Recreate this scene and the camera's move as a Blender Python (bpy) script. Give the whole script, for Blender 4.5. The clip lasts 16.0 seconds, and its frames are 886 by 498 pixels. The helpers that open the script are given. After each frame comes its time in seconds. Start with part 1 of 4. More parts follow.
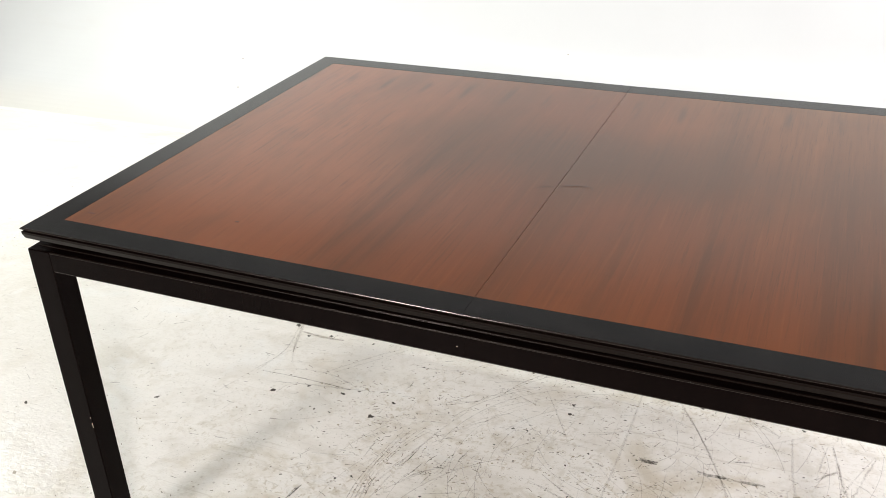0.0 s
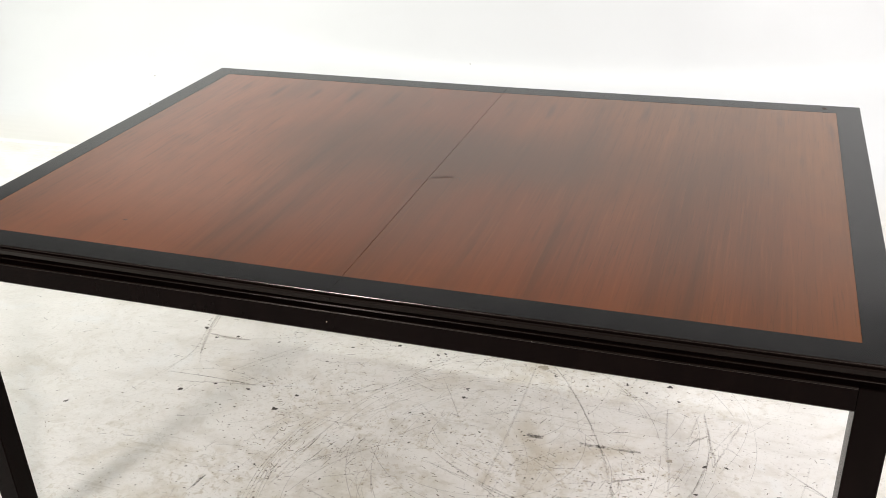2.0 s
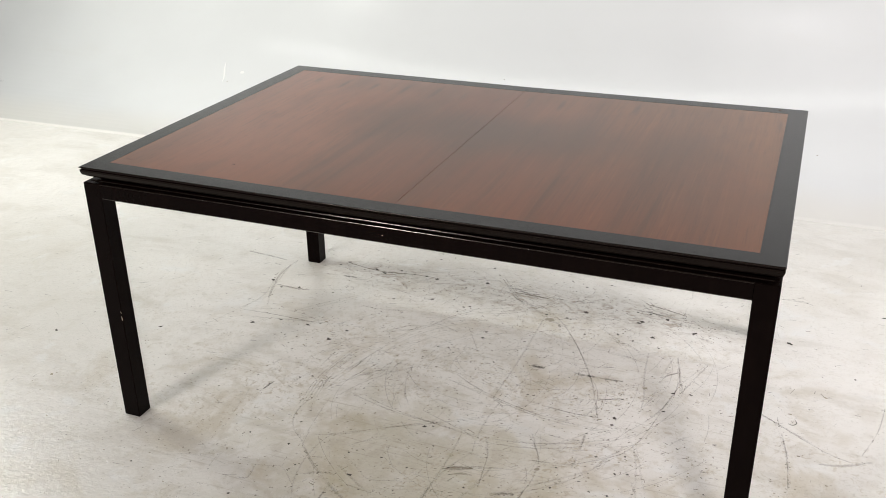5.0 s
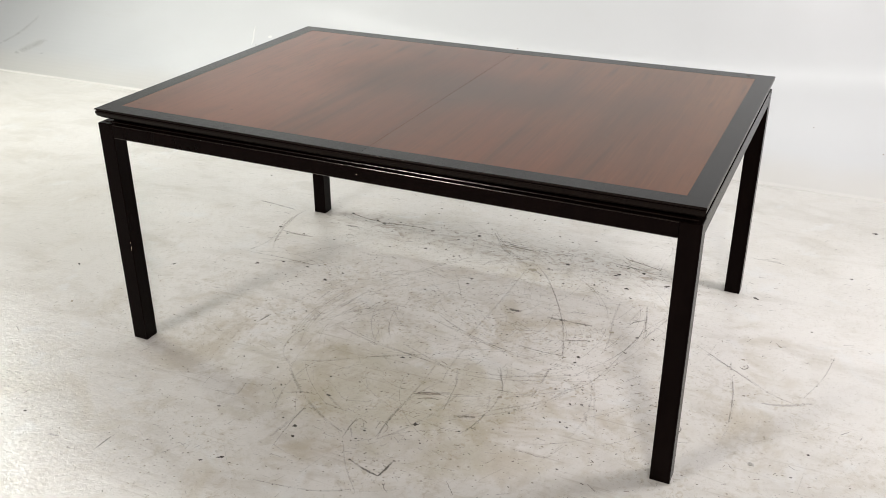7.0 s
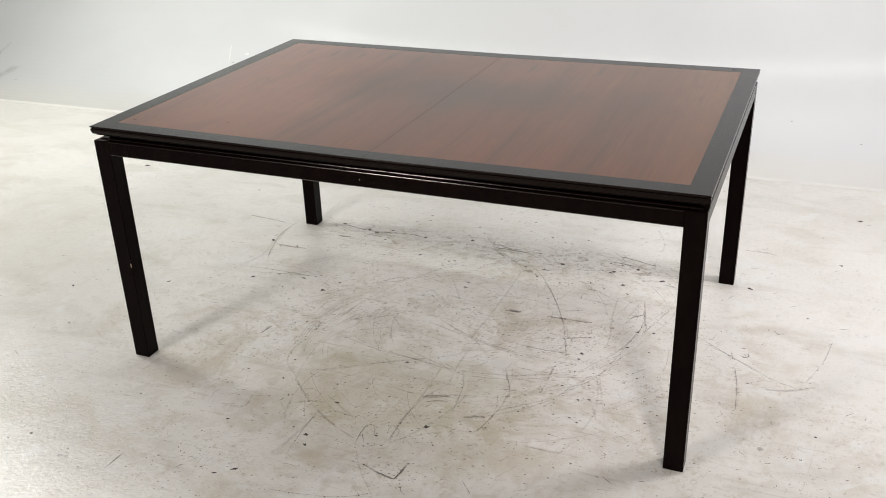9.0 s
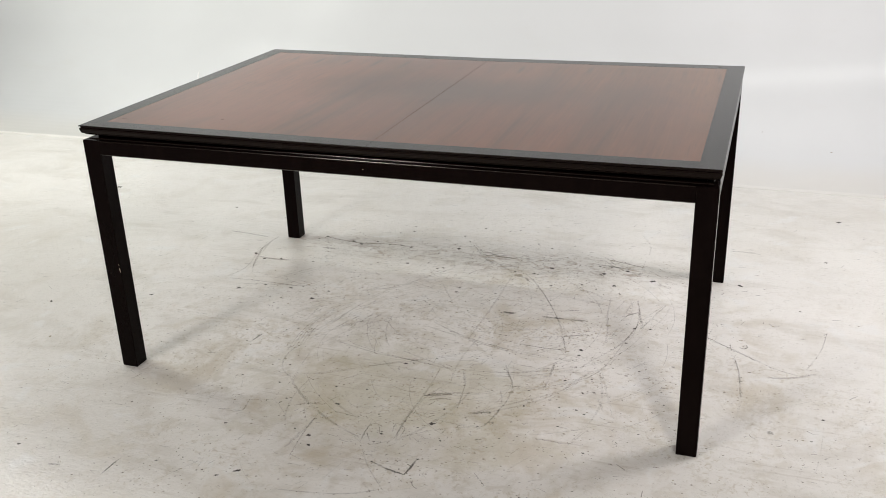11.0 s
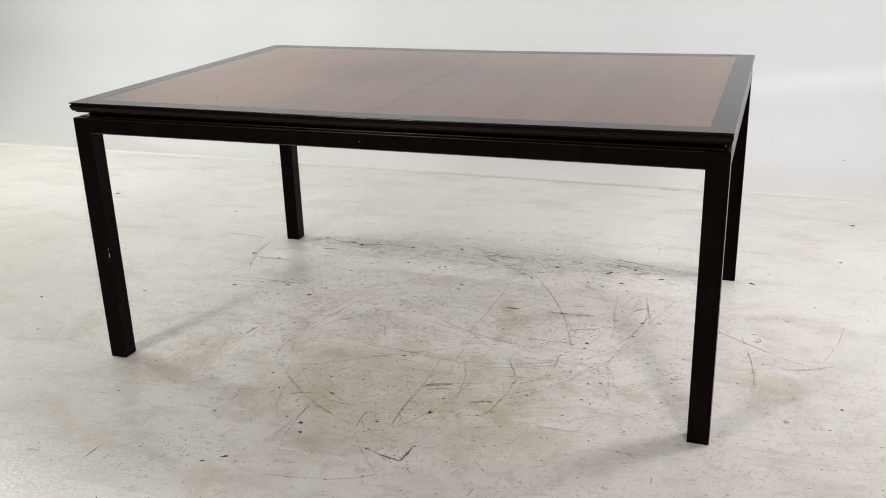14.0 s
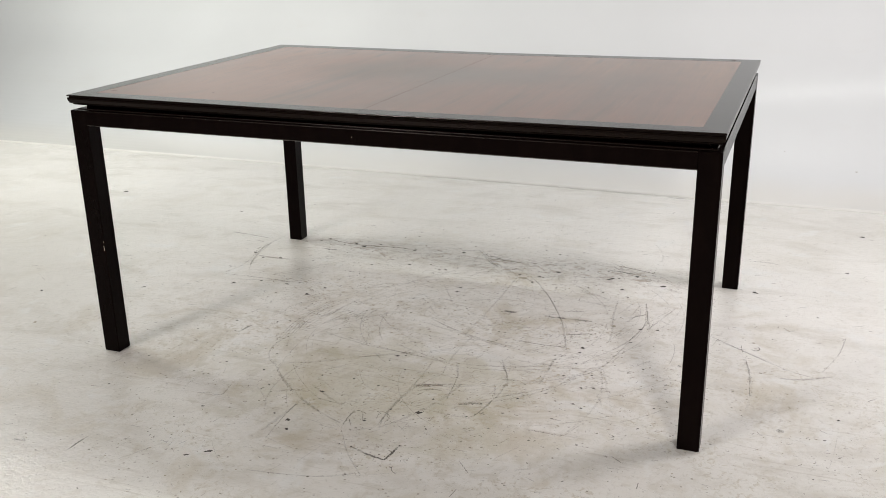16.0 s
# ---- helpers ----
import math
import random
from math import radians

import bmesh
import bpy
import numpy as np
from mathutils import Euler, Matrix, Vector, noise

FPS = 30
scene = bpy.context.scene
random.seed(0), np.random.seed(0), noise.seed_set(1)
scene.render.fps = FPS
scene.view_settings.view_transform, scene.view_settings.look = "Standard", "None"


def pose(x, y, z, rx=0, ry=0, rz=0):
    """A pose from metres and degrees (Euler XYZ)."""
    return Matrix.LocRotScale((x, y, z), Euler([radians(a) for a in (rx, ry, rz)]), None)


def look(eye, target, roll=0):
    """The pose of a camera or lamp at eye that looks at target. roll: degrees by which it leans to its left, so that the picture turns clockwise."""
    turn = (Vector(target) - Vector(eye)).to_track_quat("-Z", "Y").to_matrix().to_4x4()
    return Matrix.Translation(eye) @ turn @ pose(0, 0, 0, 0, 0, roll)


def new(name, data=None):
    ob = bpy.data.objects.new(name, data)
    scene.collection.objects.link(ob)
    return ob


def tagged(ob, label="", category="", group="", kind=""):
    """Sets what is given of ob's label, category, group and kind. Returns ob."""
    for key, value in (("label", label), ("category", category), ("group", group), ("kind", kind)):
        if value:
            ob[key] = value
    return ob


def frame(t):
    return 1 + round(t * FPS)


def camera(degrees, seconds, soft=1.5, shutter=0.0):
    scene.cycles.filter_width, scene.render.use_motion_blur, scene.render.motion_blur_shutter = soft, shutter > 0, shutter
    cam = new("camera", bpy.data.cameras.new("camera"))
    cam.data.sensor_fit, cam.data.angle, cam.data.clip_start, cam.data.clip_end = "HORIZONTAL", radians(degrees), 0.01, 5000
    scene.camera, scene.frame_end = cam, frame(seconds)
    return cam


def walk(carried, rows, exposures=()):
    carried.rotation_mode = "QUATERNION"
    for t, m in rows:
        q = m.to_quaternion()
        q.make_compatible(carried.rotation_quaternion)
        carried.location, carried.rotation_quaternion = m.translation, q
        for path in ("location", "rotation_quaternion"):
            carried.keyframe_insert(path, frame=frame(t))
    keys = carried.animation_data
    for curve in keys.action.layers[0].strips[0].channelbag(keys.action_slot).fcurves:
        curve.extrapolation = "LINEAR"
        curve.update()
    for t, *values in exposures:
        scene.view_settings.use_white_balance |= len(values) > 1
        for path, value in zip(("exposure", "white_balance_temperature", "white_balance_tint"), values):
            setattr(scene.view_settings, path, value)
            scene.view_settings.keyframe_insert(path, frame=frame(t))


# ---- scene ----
cam = camera(50.6, 16.0, soft=0.5)
EXPOSURES = [(0.0, 0.34), (2.5, 0.22), (3.5, 0.13), (5.0, -0.04), (9.0, -0.10), (12.5, -0.16), (16.0, -0.16)]
PATH = [
    (0, (1.284, -1.067, 1.448), (0.571, 0.554, 0.518), -2.1),
    (0.5, (1.329, -1.089, 1.452), (0.632, 0.542, 0.528), -2.3),
    (1, (1.372, -1.111, 1.453), (0.704, 0.537, 0.538), -2.4),
    (1.5, (1.412, -1.137, 1.455), (0.783, 0.53, 0.547), -2.5),
    (2, (1.446, -1.16, 1.456), (0.85, 0.523, 0.553), -2.3),
    (2.5, (1.474, -1.187, 1.454), (0.897, 0.505, 0.557), -2.0),
    (3, (1.502, -1.251, 1.456), (0.922, 0.445, 0.568), -1.6),
    (3.5, (1.537, -1.344, 1.476), (0.938, 0.351, 0.6), -1.3),
    (4, (1.576, -1.429, 1.498), (0.949, 0.264, 0.639), -1.0),
    (4.5, (1.603, -1.543, 1.503), (0.951, 0.149, 0.659), -0.8),
    (5, (1.663, -1.719, 1.52), (0.99, -0.033, 0.682), -0.7),
    (5.2, (1.684, -1.776, 1.53), (1.004, -0.095, 0.687), -0.6),
    (7.3, (1.955, -1.871, 1.524), (1.194, -0.245, 0.645), -0.3),
    (7.5, (1.963, -1.873, 1.519), (1.199, -0.245, 0.642), -0.4),
    (8, (1.966, -1.871, 1.51), (1.209, -0.239, 0.638), -0.8),
    (8.5, (1.942, -1.882, 1.513), (1.204, -0.238, 0.646), -1.4),
    (9, (1.866, -1.928, 1.506), (1.161, -0.262, 0.653), -1.9),
    (9.2, (1.82, -1.941, 1.522), (1.135, -0.27, 0.664), -2.0),
    (11.5, (1.745, -2.009, 1.326), (1.127, -0.258, 0.583), -1.7),
    (12, (1.756, -2.001, 1.301), (1.135, -0.247, 0.568), -1.6),
    (12.5, (1.756, -1.991, 1.27), (1.13, -0.235, 0.546), -1.6),
    (13, (1.758, -1.977, 1.237), (1.125, -0.219, 0.524), -1.7),
    (13.5, (1.759, -1.968, 1.213), (1.119, -0.206, 0.515), -1.7),
    (14, (1.751, -1.973, 1.184), (1.108, -0.205, 0.504), -1.7),
    (14.5, (1.746, -1.976, 1.161), (1.098, -0.204, 0.497), -1.5),
    (15, (1.748, -1.978, 1.154), (1.089, -0.207, 0.499), -1.2),
    (15.5, (1.769, -1.959, 1.148), (1.098, -0.192, 0.494), -1.0),
    (16, (1.818, -1.938, 1.146), (1.128, -0.179, 0.49), -1.0),
]
walk(cam, [(t, look(eye, target, roll)) for t, eye, target, roll in PATH],
     exposures=EXPOSURES)

# ---- light ----
# Studio softboxes round the set, and a strip of tubes over the cove.
def softbox(name, eye, target, width, depth, watts, colour):
    data = bpy.data.lights.new(name, "AREA")
    data.shape, data.size, data.size_y, data.energy, data.color = "RECTANGLE", width, depth, watts, colour
    ob = new(name, data)
    ob.matrix_world = look(eye, target)
    return ob


softbox("light_front_west", (-0.95, -3.6, 3.0), (0.4, 0.6, 0.4), 0.60, 0.60, 90, (1.0, 0.96, 0.935))
softbox("light_front_east", (3.2, -3.6, 3.0), (1.2, 0.6, 0.4), 0.45, 0.45, 102, (1.0, 0.957, 0.935))
softbox("light_west", (-2.8, 0.95, 2.1), (-1.5, 1.3, 0.0), 0.9, 0.9, 66, (0.985, 1.0, 0.935))
softbox("light_east", (2.95, 1.02, 2.1), (1.6, 1.5, 0.1), 0.5, 0.9, 42, (1.0, 0.96, 0.975))
softbox("light_back", (0.2, 2.36, 3.9), (0.2, 0.65, 0.0), 11.0, 0.14, 69, (0.98, 1.0, 0.95))

world = bpy.data.worlds.new("world")
world.use_nodes = True
world.node_tree.nodes["Background"].inputs[0].default_value = (0.9, 0.95, 1.0, 1)
world.node_tree.nodes["Background"].inputs[1].default_value = 0.05
scene.world = world


# ---- materials ----
class Shader:
    """A small builder of node materials."""

    def __init__(self, name):
        self.mat = bpy.data.materials.new(name)
        self.mat.use_nodes = True
        self.tree = self.mat.node_tree
        self.bsdf = self.tree.nodes["Principled BSDF"]

    def node(self, kind, **inputs):
        made = self.tree.nodes.new(kind)
        for key, value in inputs.items():
            self.put(made, key.replace("_", " "), value)
        return made

    def put(self, node, key, value):
        socket = node.inputs[int(key)] if key.isdigit() else node.inputs[key]
        if isinstance(value, bpy.types.NodeSocket):
            self.tree.links.new(value, socket)
        else:
            socket.default_value = value

    def maths(self, op, a, b=0.0, c=0.0):
        made = self.tree.nodes.new("ShaderNodeMath")
        made.operation = op
        for i, value in enumerate((a, b, c)):
            self.put(made, str(i), value)
        return made.outputs[0]

    def step(self, value, low, high):
        """0 below low, 1 above high, smooth between."""
        made = self.tree.nodes.new("ShaderNodeMapRange")
        made.interpolation_type = "SMOOTHSTEP"
        self.put(made, "Value", value)
        self.put(made, "From Min", low)
        self.put(made, "From Max", high)
        return made.outputs[0]

    def mix(self, factor, a, b):
        made = self.tree.nodes.new("ShaderNodeMix")
        made.data_type = "RGBA"
        for socket, value in ((made.inputs[0], factor), (made.inputs[6], a), (made.inputs[7], b)):
            if isinstance(value, bpy.types.NodeSocket):
                self.tree.links.new(value, socket)
            else:
                socket.default_value = value if isinstance(value, (int, float)) else (*value[:3], 1.0)
        return made.outputs[2]

    def place(self):
        return self.tree.nodes.new("ShaderNodeTexCoord").outputs["Object"]

    def stretch(self, vector, scale, turn=0.0, shift=(0, 0, 0)):
        made = self.tree.nodes.new("ShaderNodeMapping")
        self.put(made, "Vector", vector)
        made.inputs["Scale"].default_value = scale
        made.inputs["Rotation"].default_value = (0, 0, radians(turn))
        made.inputs["Location"].default_value = shift
        return made.outputs[0]

    def noise(self, vector, scale, detail=4.0, rough=0.55, warp=0.0):
        made = self.tree.nodes.new("ShaderNodeTexNoise")
        self.put(made, "Vector", vector)
        for key, value in (("Scale", scale), ("Detail", detail), ("Roughness", rough), ("Distortion", warp)):
            made.inputs[key].default_value = value
        return made.outputs["Fac"]

    def cells(self, vector, scale, spread=1.0):
        made = self.tree.nodes.new("ShaderNodeTexVoronoi")
        self.put(made, "Vector", vector)
        made.inputs["Scale"].default_value = scale
        made.inputs["Randomness"].default_value = spread
        return made

    def bump(self, height, strength, distance):
        made = self.tree.nodes.new("ShaderNodeBump")
        self.put(made, "Height", height)
        made.inputs["Strength"].default_value = strength
        made.inputs["Distance"].default_value = distance
        self.put(self.bsdf, "Normal", made.outputs[0])

    def finish(self, colour=None, rough=None, **more):
        if colour is not None:
            self.put(self.bsdf, "Base Color", colour if isinstance(colour, bpy.types.NodeSocket) else (*colour, 1.0))
        if rough is not None:
            self.put(self.bsdf, "Roughness", rough)
        for key, value in more.items():
            self.put(self.bsdf, key.replace("_", " "), value)
        return self.mat


def veneer_material():
    """Slip-matched red-brown rosewood veneer, its grain along y, darkened in the middle by use."""
    s = Shader("rosewood_veneer")
    p = s.place()
    xyz = s.node("ShaderNodeSeparateXYZ", Vector=p)
    x, y = xyz.outputs[0], xyz.outputs[1]
    waver = s.noise(s.stretch(p, (3.0, 1.2, 1.0)), 1.0, 3.0)
    xw = s.maths("ADD", x, s.maths("MULTIPLY", s.maths("SUBTRACT", waver, 0.5), 0.05))
    leaf = s.maths("DIVIDE", xw, 0.104)
    within = s.maths("FRACT", leaf)
    slip = s.maths("MULTIPLY", s.maths("FLOOR", leaf), 0.012)
    # each leaf of veneer repeats the figure of the one beside it, a little shifted
    v = s.node("ShaderNodeCombineXYZ", X=within, Y=s.maths("ADD", y, slip), Z=s.maths("MULTIPLY", leaf, 0.06))
    vp = v.outputs[0]
    figure = s.noise(s.stretch(vp, (3.2, 1.0, 1.0)), 1.0, 3.0, 0.6, 0.4)
    streak = s.noise(s.stretch(p, (13.0, 1.3, 1.0)), 1.0, 3.0, 0.6, 0.5)
    fine = s.noise(s.stretch(p, (120.0, 2.6, 1.0)), 1.0, 2.0, 0.55, 0.2)
    broad = s.noise(s.stretch(p, (2.4, 0.9, 1.0), 0, (3.1, 1.7, 0)), 1.0, 2.0)
    colour = s.mix(s.step(broad, 0.35, 0.66), (0.1100, 0.0270, 0.0093), (0.1536, 0.0425, 0.0132))
    # orange-red west end, its colour lifted further for the brighter sheen there
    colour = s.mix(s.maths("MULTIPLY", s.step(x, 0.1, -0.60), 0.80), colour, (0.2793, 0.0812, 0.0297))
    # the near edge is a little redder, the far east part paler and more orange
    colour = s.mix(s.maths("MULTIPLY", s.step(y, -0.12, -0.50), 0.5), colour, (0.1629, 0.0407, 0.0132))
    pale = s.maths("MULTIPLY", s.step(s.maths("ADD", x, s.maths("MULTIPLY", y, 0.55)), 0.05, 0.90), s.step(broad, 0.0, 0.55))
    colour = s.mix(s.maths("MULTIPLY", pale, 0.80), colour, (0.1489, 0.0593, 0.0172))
    calm = s.maths("ADD", 0.55, s.maths("MULTIPLY", s.step(x, -0.50, -0.05), 0.45))  # the west end has a quieter figure
    bands = s.noise(s.stretch(p, (5.5, 0.45, 1.0), 1.5, (0.7, 2.3, 0)), 1.0, 2.0, 0.5, 0.3)
    colour = s.mix(s.maths("MULTIPLY", s.step(bands, 0.46, 0.66), 0.42), colour, (0.0558, 0.0186, 0.0085))
    patchy = s.step(s.noise(s.stretch(p, (2.6, 2.0, 1.0), 0, (5.1, 0.3, 0)), 1.0, 3.0), 0.36, 0.64)
    colour = s.mix(s.maths("MULTIPLY", s.step(figure, 0.48, 0.78), s.maths("MULTIPLY", calm, 0.20)), colour, (0.0335, 0.0110, 0.0064))
    colour = s.mix(s.maths("MULTIPLY", s.step(streak, 0.50, 0.76), s.maths("MULTIPLY", calm, s.maths("MULTIPLY", patchy, 0.44))), colour, (0.0280, 0.0100, 0.0064))
    colour = s.mix(s.maths("MULTIPLY", s.step(s.maths("SUBTRACT", 1.0, streak), 0.56, 0.78), 0.18), colour, (0.2141, 0.0677, 0.0218))
    colour = s.mix(s.maths("MULTIPLY", s.step(fine, 0.45, 0.72), s.maths("MULTIPLY", calm, s.maths("ADD", 0.11, s.maths("MULTIPLY", patchy, 0.24)))), colour, (0.0318, 0.0110, 0.0064))
    # open pores: short dark dashes along the grain
    pores = s.step(s.noise(s.stretch(p, (300.0, 11.0, 1.0), 0, (2.7, 4.4, 0)), 1.0, 3.0, 0.6, 0.1), 0.55, 0.68)
    colour = s.mix(s.maths("MULTIPLY", pores, s.maths("ADD", 0.18, s.maths("MULTIPLY", patchy, 0.30))), colour, (0.0300, 0.0110, 0.0065))
    warm = s.step(s.noise(s.stretch(p, (170.0, 5.0, 1.0), 0, (9.1, 0.8, 0)), 1.0, 3.0, 0.55, 0.1), 0.55, 0.72)
    colour = s.mix(s.maths("MULTIPLY", warm, 0.18), colour, (0.2600, 0.0900, 0.0300))
    cloudy = s.step(s.noise(s.stretch(p, (4.0, 2.6, 1.0), 20, (8.3, 1.9, 0)), 1.0, 4.0, 0.6, 0.6), 0.44, 0.70)
    colour = s.mix(s.maths("MULTIPLY", cloudy, 0.30), colour, (0.0652, 0.0254, 0.0142))
    # single dark streaks that run from the near edge to the middle
    for sx, lean, half, reach, strength in ((0.306, -0.02, 0.030, 0.10, 0.40), (0.500, 0.045, 0.022, 0.22, 0.40), (0.565, 0.045, 0.018, 0.22, 0.38), (-0.275, 0.06, 0.036, 0.18, 0.42), (-0.19, 0.10, 0.040, 0.10, 0.28), (0.185, 0.03, 0.024, 0.10, 0.30)):
        off = s.maths("ABSOLUTE", s.maths("SUBTRACT", s.maths("SUBTRACT", xw, s.maths("MULTIPLY", y, lean)), sx))
        long = s.maths("MULTIPLY", s.step(y, reach, reach - 0.22), s.step(s.noise(s.stretch(p, (55.0, 3.0, 1.0)), 1.0, 3.0), 0.34, 0.64))
        colour = s.mix(s.maths("MULTIPLY", s.maths("MULTIPLY", s.step(off, half, half * 0.15), long), strength), colour, (0.0242, 0.0100, 0.0064))
    # dark flames in a row near the far edge, one to each leaf
    band = s.step(s.maths("ABSOLUTE", s.maths("SUBTRACT", s.maths("ADD", y, s.maths("MULTIPLY", waver, 0.10)), 0.440)), 0.085, 0.010)
    flame = s.step(s.maths("ABSOLUTE", s.maths("SUBTRACT", s.maths("ADD", within, s.maths("MULTIPLY", y, 0.25)), 0.58)), 0.13, 0.01)
    broken = s.step(s.noise(s.stretch(p, (60.0, 7.0, 1.0)), 1.0, 3.0), 0.36, 0.58)
    colour = s.mix(s.maths("MULTIPLY", s.maths("MULTIPLY", band, flame), s.maths("MULTIPLY", broken, 0.62)), colour, (0.0372, 0.0169, 0.0110))
    # the worn dark clouds about the middle of the table, one on each side of the seam
    ragged = s.maths("MULTIPLY", s.maths("SUBTRACT", s.noise(s.stretch(p, (5.0, 2.2, 1.0)), 1.0, 3.0, 0.5), 0.5), 0.9)
    for mx, my, wide, deep, strength in ((-0.17, 0.08, 0.42, 0.26, 0.46), (0.30, 0.07, 0.44, 0.24, 0.52), (0.08, 0.04, 0.26, 0.18, 0.34)):
        cx, cy = s.maths("DIVIDE", s.maths("SUBTRACT", x, mx), wide), s.maths("DIVIDE", s.maths("SUBTRACT", y, my), deep)
        away = s.maths("SQRT", s.maths("ADD", s.maths("MULTIPLY", cx, cx), s.maths("MULTIPLY", cy, cy)))
        colour = s.mix(s.maths("MULTIPLY", s.step(s.maths("ADD", away, ragged), 1.15, 0.05), strength), colour, (0.0390, 0.0203, 0.0142))
    # an old amber varnish over all of it
    colour = s.mix(0.20, colour, (0.1150, 0.0500, 0.0100))
    rough = s.maths("ADD", 0.278, s.maths("MULTIPLY", s.noise(p, 9.0, 4.0), 0.02))
    # the finish is duller where the west half was wiped most
    dx, dy = s.maths("DIVIDE", s.maths("SUBTRACT", x, -0.34), 0.45), s.maths("DIVIDE", s.maths("SUBTRACT", y, 0.16), 0.40)
    dull = s.maths("ADD", s.maths("SQRT", s.maths("ADD", s.maths("MULTIPLY", dx, dx), s.maths("MULTIPLY", dy, dy))), ragged)
    rough = s.maths("ADD", rough, s.maths("MULTIPLY", s.step(dull, 1.1, 0.1), 0.05))
    return s.finish(colour, rough, IOR=1.5, Specular_IOR_Level=0.20, Coat_Weight=0.68, Coat_Roughness=0.16, Coat_IOR=1.33)


def lacquer_material(name, base, tone, rough_low, grain, gloss=0.5, tint=(1.0, 1.0, 1.0)):
    """Dark stained wood under a worn lacquer."""
    s = Shader(name)
    p = s.place()
    streak = s.noise(s.stretch(p, grain), 1.0, 4.0, 0.6)
    haze = s.noise(p, 14.0, 5.0, 0.6)
    colour = s.mix(s.step(streak, 0.35, 0.75), base, tone)
    rough = s.maths("ADD", rough_low, s.maths("MULTIPLY", haze, 0.05))
    return s.finish(colour, rough, IOR=1.5, Specular_IOR_Level=gloss, Specular_Tint=(*tint, 1.0))


def floor_material():
    """White floor paint, scuffed to grey and tan, with fine scratches and specks."""
    s = Shader("scuffed_white_floor_paint")
    p = s.place()
    xyz = s.node("ShaderNodeSeparateXYZ", Vector=p)
    x, y = xyz.outputs[0], xyz.outputs[1]
    # worn most where furniture stands to be photographed
    dx, dy = s.maths("DIVIDE", s.maths("SUBTRACT", x, 0.95), 1.25), s.maths("DIVIDE", s.maths("SUBTRACT", y, 0.10), 1.0)
    worn = s.maths("SQRT", s.maths("ADD", s.maths("MULTIPLY", dx, dx), s.maths("MULTIPLY", dy, dy)))
    worn = s.maths("ADD", worn, s.maths("MULTIPLY", s.maths("SUBTRACT", s.noise(p, 1.3, 4.0), 0.5), 1.2))
    worn = s.step(worn, 1.35, 0.25)
    colour = s.mix(s.step(s.noise(p, 0.9, 4.0), 0.35, 0.7), (0.765, 0.744, 0.708), (0.670, 0.648, 0.606))
    smudge = s.step(s.noise(s.stretch(p, (2.2, 5.0, 1.0), 8), 1.3, 4.0, 0.62, 0.4), 0.48, 0.70)
    colour = s.mix(s.maths("MULTIPLY", smudge, s.maths("ADD", 0.38, s.maths("MULTIPLY", worn, 0.20))), colour, (0.52, 0.487, 0.430))
    tan = s.step(s.noise(s.stretch(p, (1.0, 1.0, 1.0), 0, (4.7, 2.1, 0)), 3.6, 4.0, 0.65, 0.6), 0.50, 0.68)
    colour = s.mix(s.maths("MULTIPLY", tan, s.maths("ADD", 0.14, s.maths("MULTIPLY", worn, 0.60))), colour, (0.50, 0.440, 0.335))
    # an olive stain left before the table's middle
    ax, ay = s.maths("DIVIDE", s.maths("SUBTRACT", x, 0.86), 0.42), s.maths("DIVIDE", s.maths("SUBTRACT", y, 0.06), 0.26)
    olive = s.maths("ADD", s.maths("SQRT", s.maths("ADD", s.maths("MULTIPLY", ax, ax), s.maths("MULTIPLY", ay, ay))), s.maths("MULTIPLY", s.maths("SUBTRACT", s.noise(p, 6.5, 5.0, 0.65, 0.5), 0.5), 3.4))
    colour = s.mix(s.maths("MULTIPLY", s.step(olive, 1.55, 0.1), 0.60), colour, (0.49, 0.455, 0.330))
    mottle = s.step(s.noise(p, 17.0, 3.0, 0.62, 0.5), 0.52, 0.68)
    colour = s.mix(s.maths("MULTIPLY", mottle, s.maths("ADD", 0.10, s.maths("MULTIPLY", worn, 0.34))), colour, (0.50, 0.455, 0.375))
    stipple = s.step(s.noise(p, 62.0, 3.0, 0.65, 0.8), 0.53, 0.66)
    gather = s.step(s.noise(s.stretch(p, (1.6, 2.4, 1.0), 12, (6.2, 0.4, 0)), 2.2, 4.0, 0.6), 0.42, 0.62)
    colour = s.mix(s.maths("MULTIPLY", s.maths("MULTIPLY", stipple, gather), s.maths("ADD", 0.16, s.maths("MULTIPLY", worn, 0.52))), colour, (0.46, 0.405, 0.31))
    # dirt along a strip at the back, darkened also for the table's shadow there
    strip = s.step(s.maths("ABSOLUTE", s.maths("SUBTRACT", s.maths("ADD", y, s.maths("MULTIPLY", s.noise(p, 4.0, 3.0), 0.16)), 1.14)), 0.15, 0.02)
    strip = s.maths("MULTIPLY", strip, s.maths("MULTIPLY", s.step(x, -0.10, 0.35), s.step(x, 1.75, 1.35)))
    dirt_and_shade = s.step(s.noise(s.stretch(p, (20.0, 34.0, 1.0), 6, (1.1, 5.2, 0)), 1.0, 4.0, 0.68, 0.6), 0.49, 0.66)
    colour = s.mix(s.maths("MULTIPLY", s.maths("MULTIPLY", strip, dirt_and_shade), 0.70), colour, (0.36, 0.300, 0.245))
    clean = s.step(s.noise(s.stretch(p, (1, 1, 1), 0, (2.2, 8.1, 0)), 6.0, 3.0, 0.6, 0.6), 0.58, 0.70)
    colour = s.mix(s.maths("MULTIPLY", clean, 0.45), colour, (0.75, 0.755, 0.745))
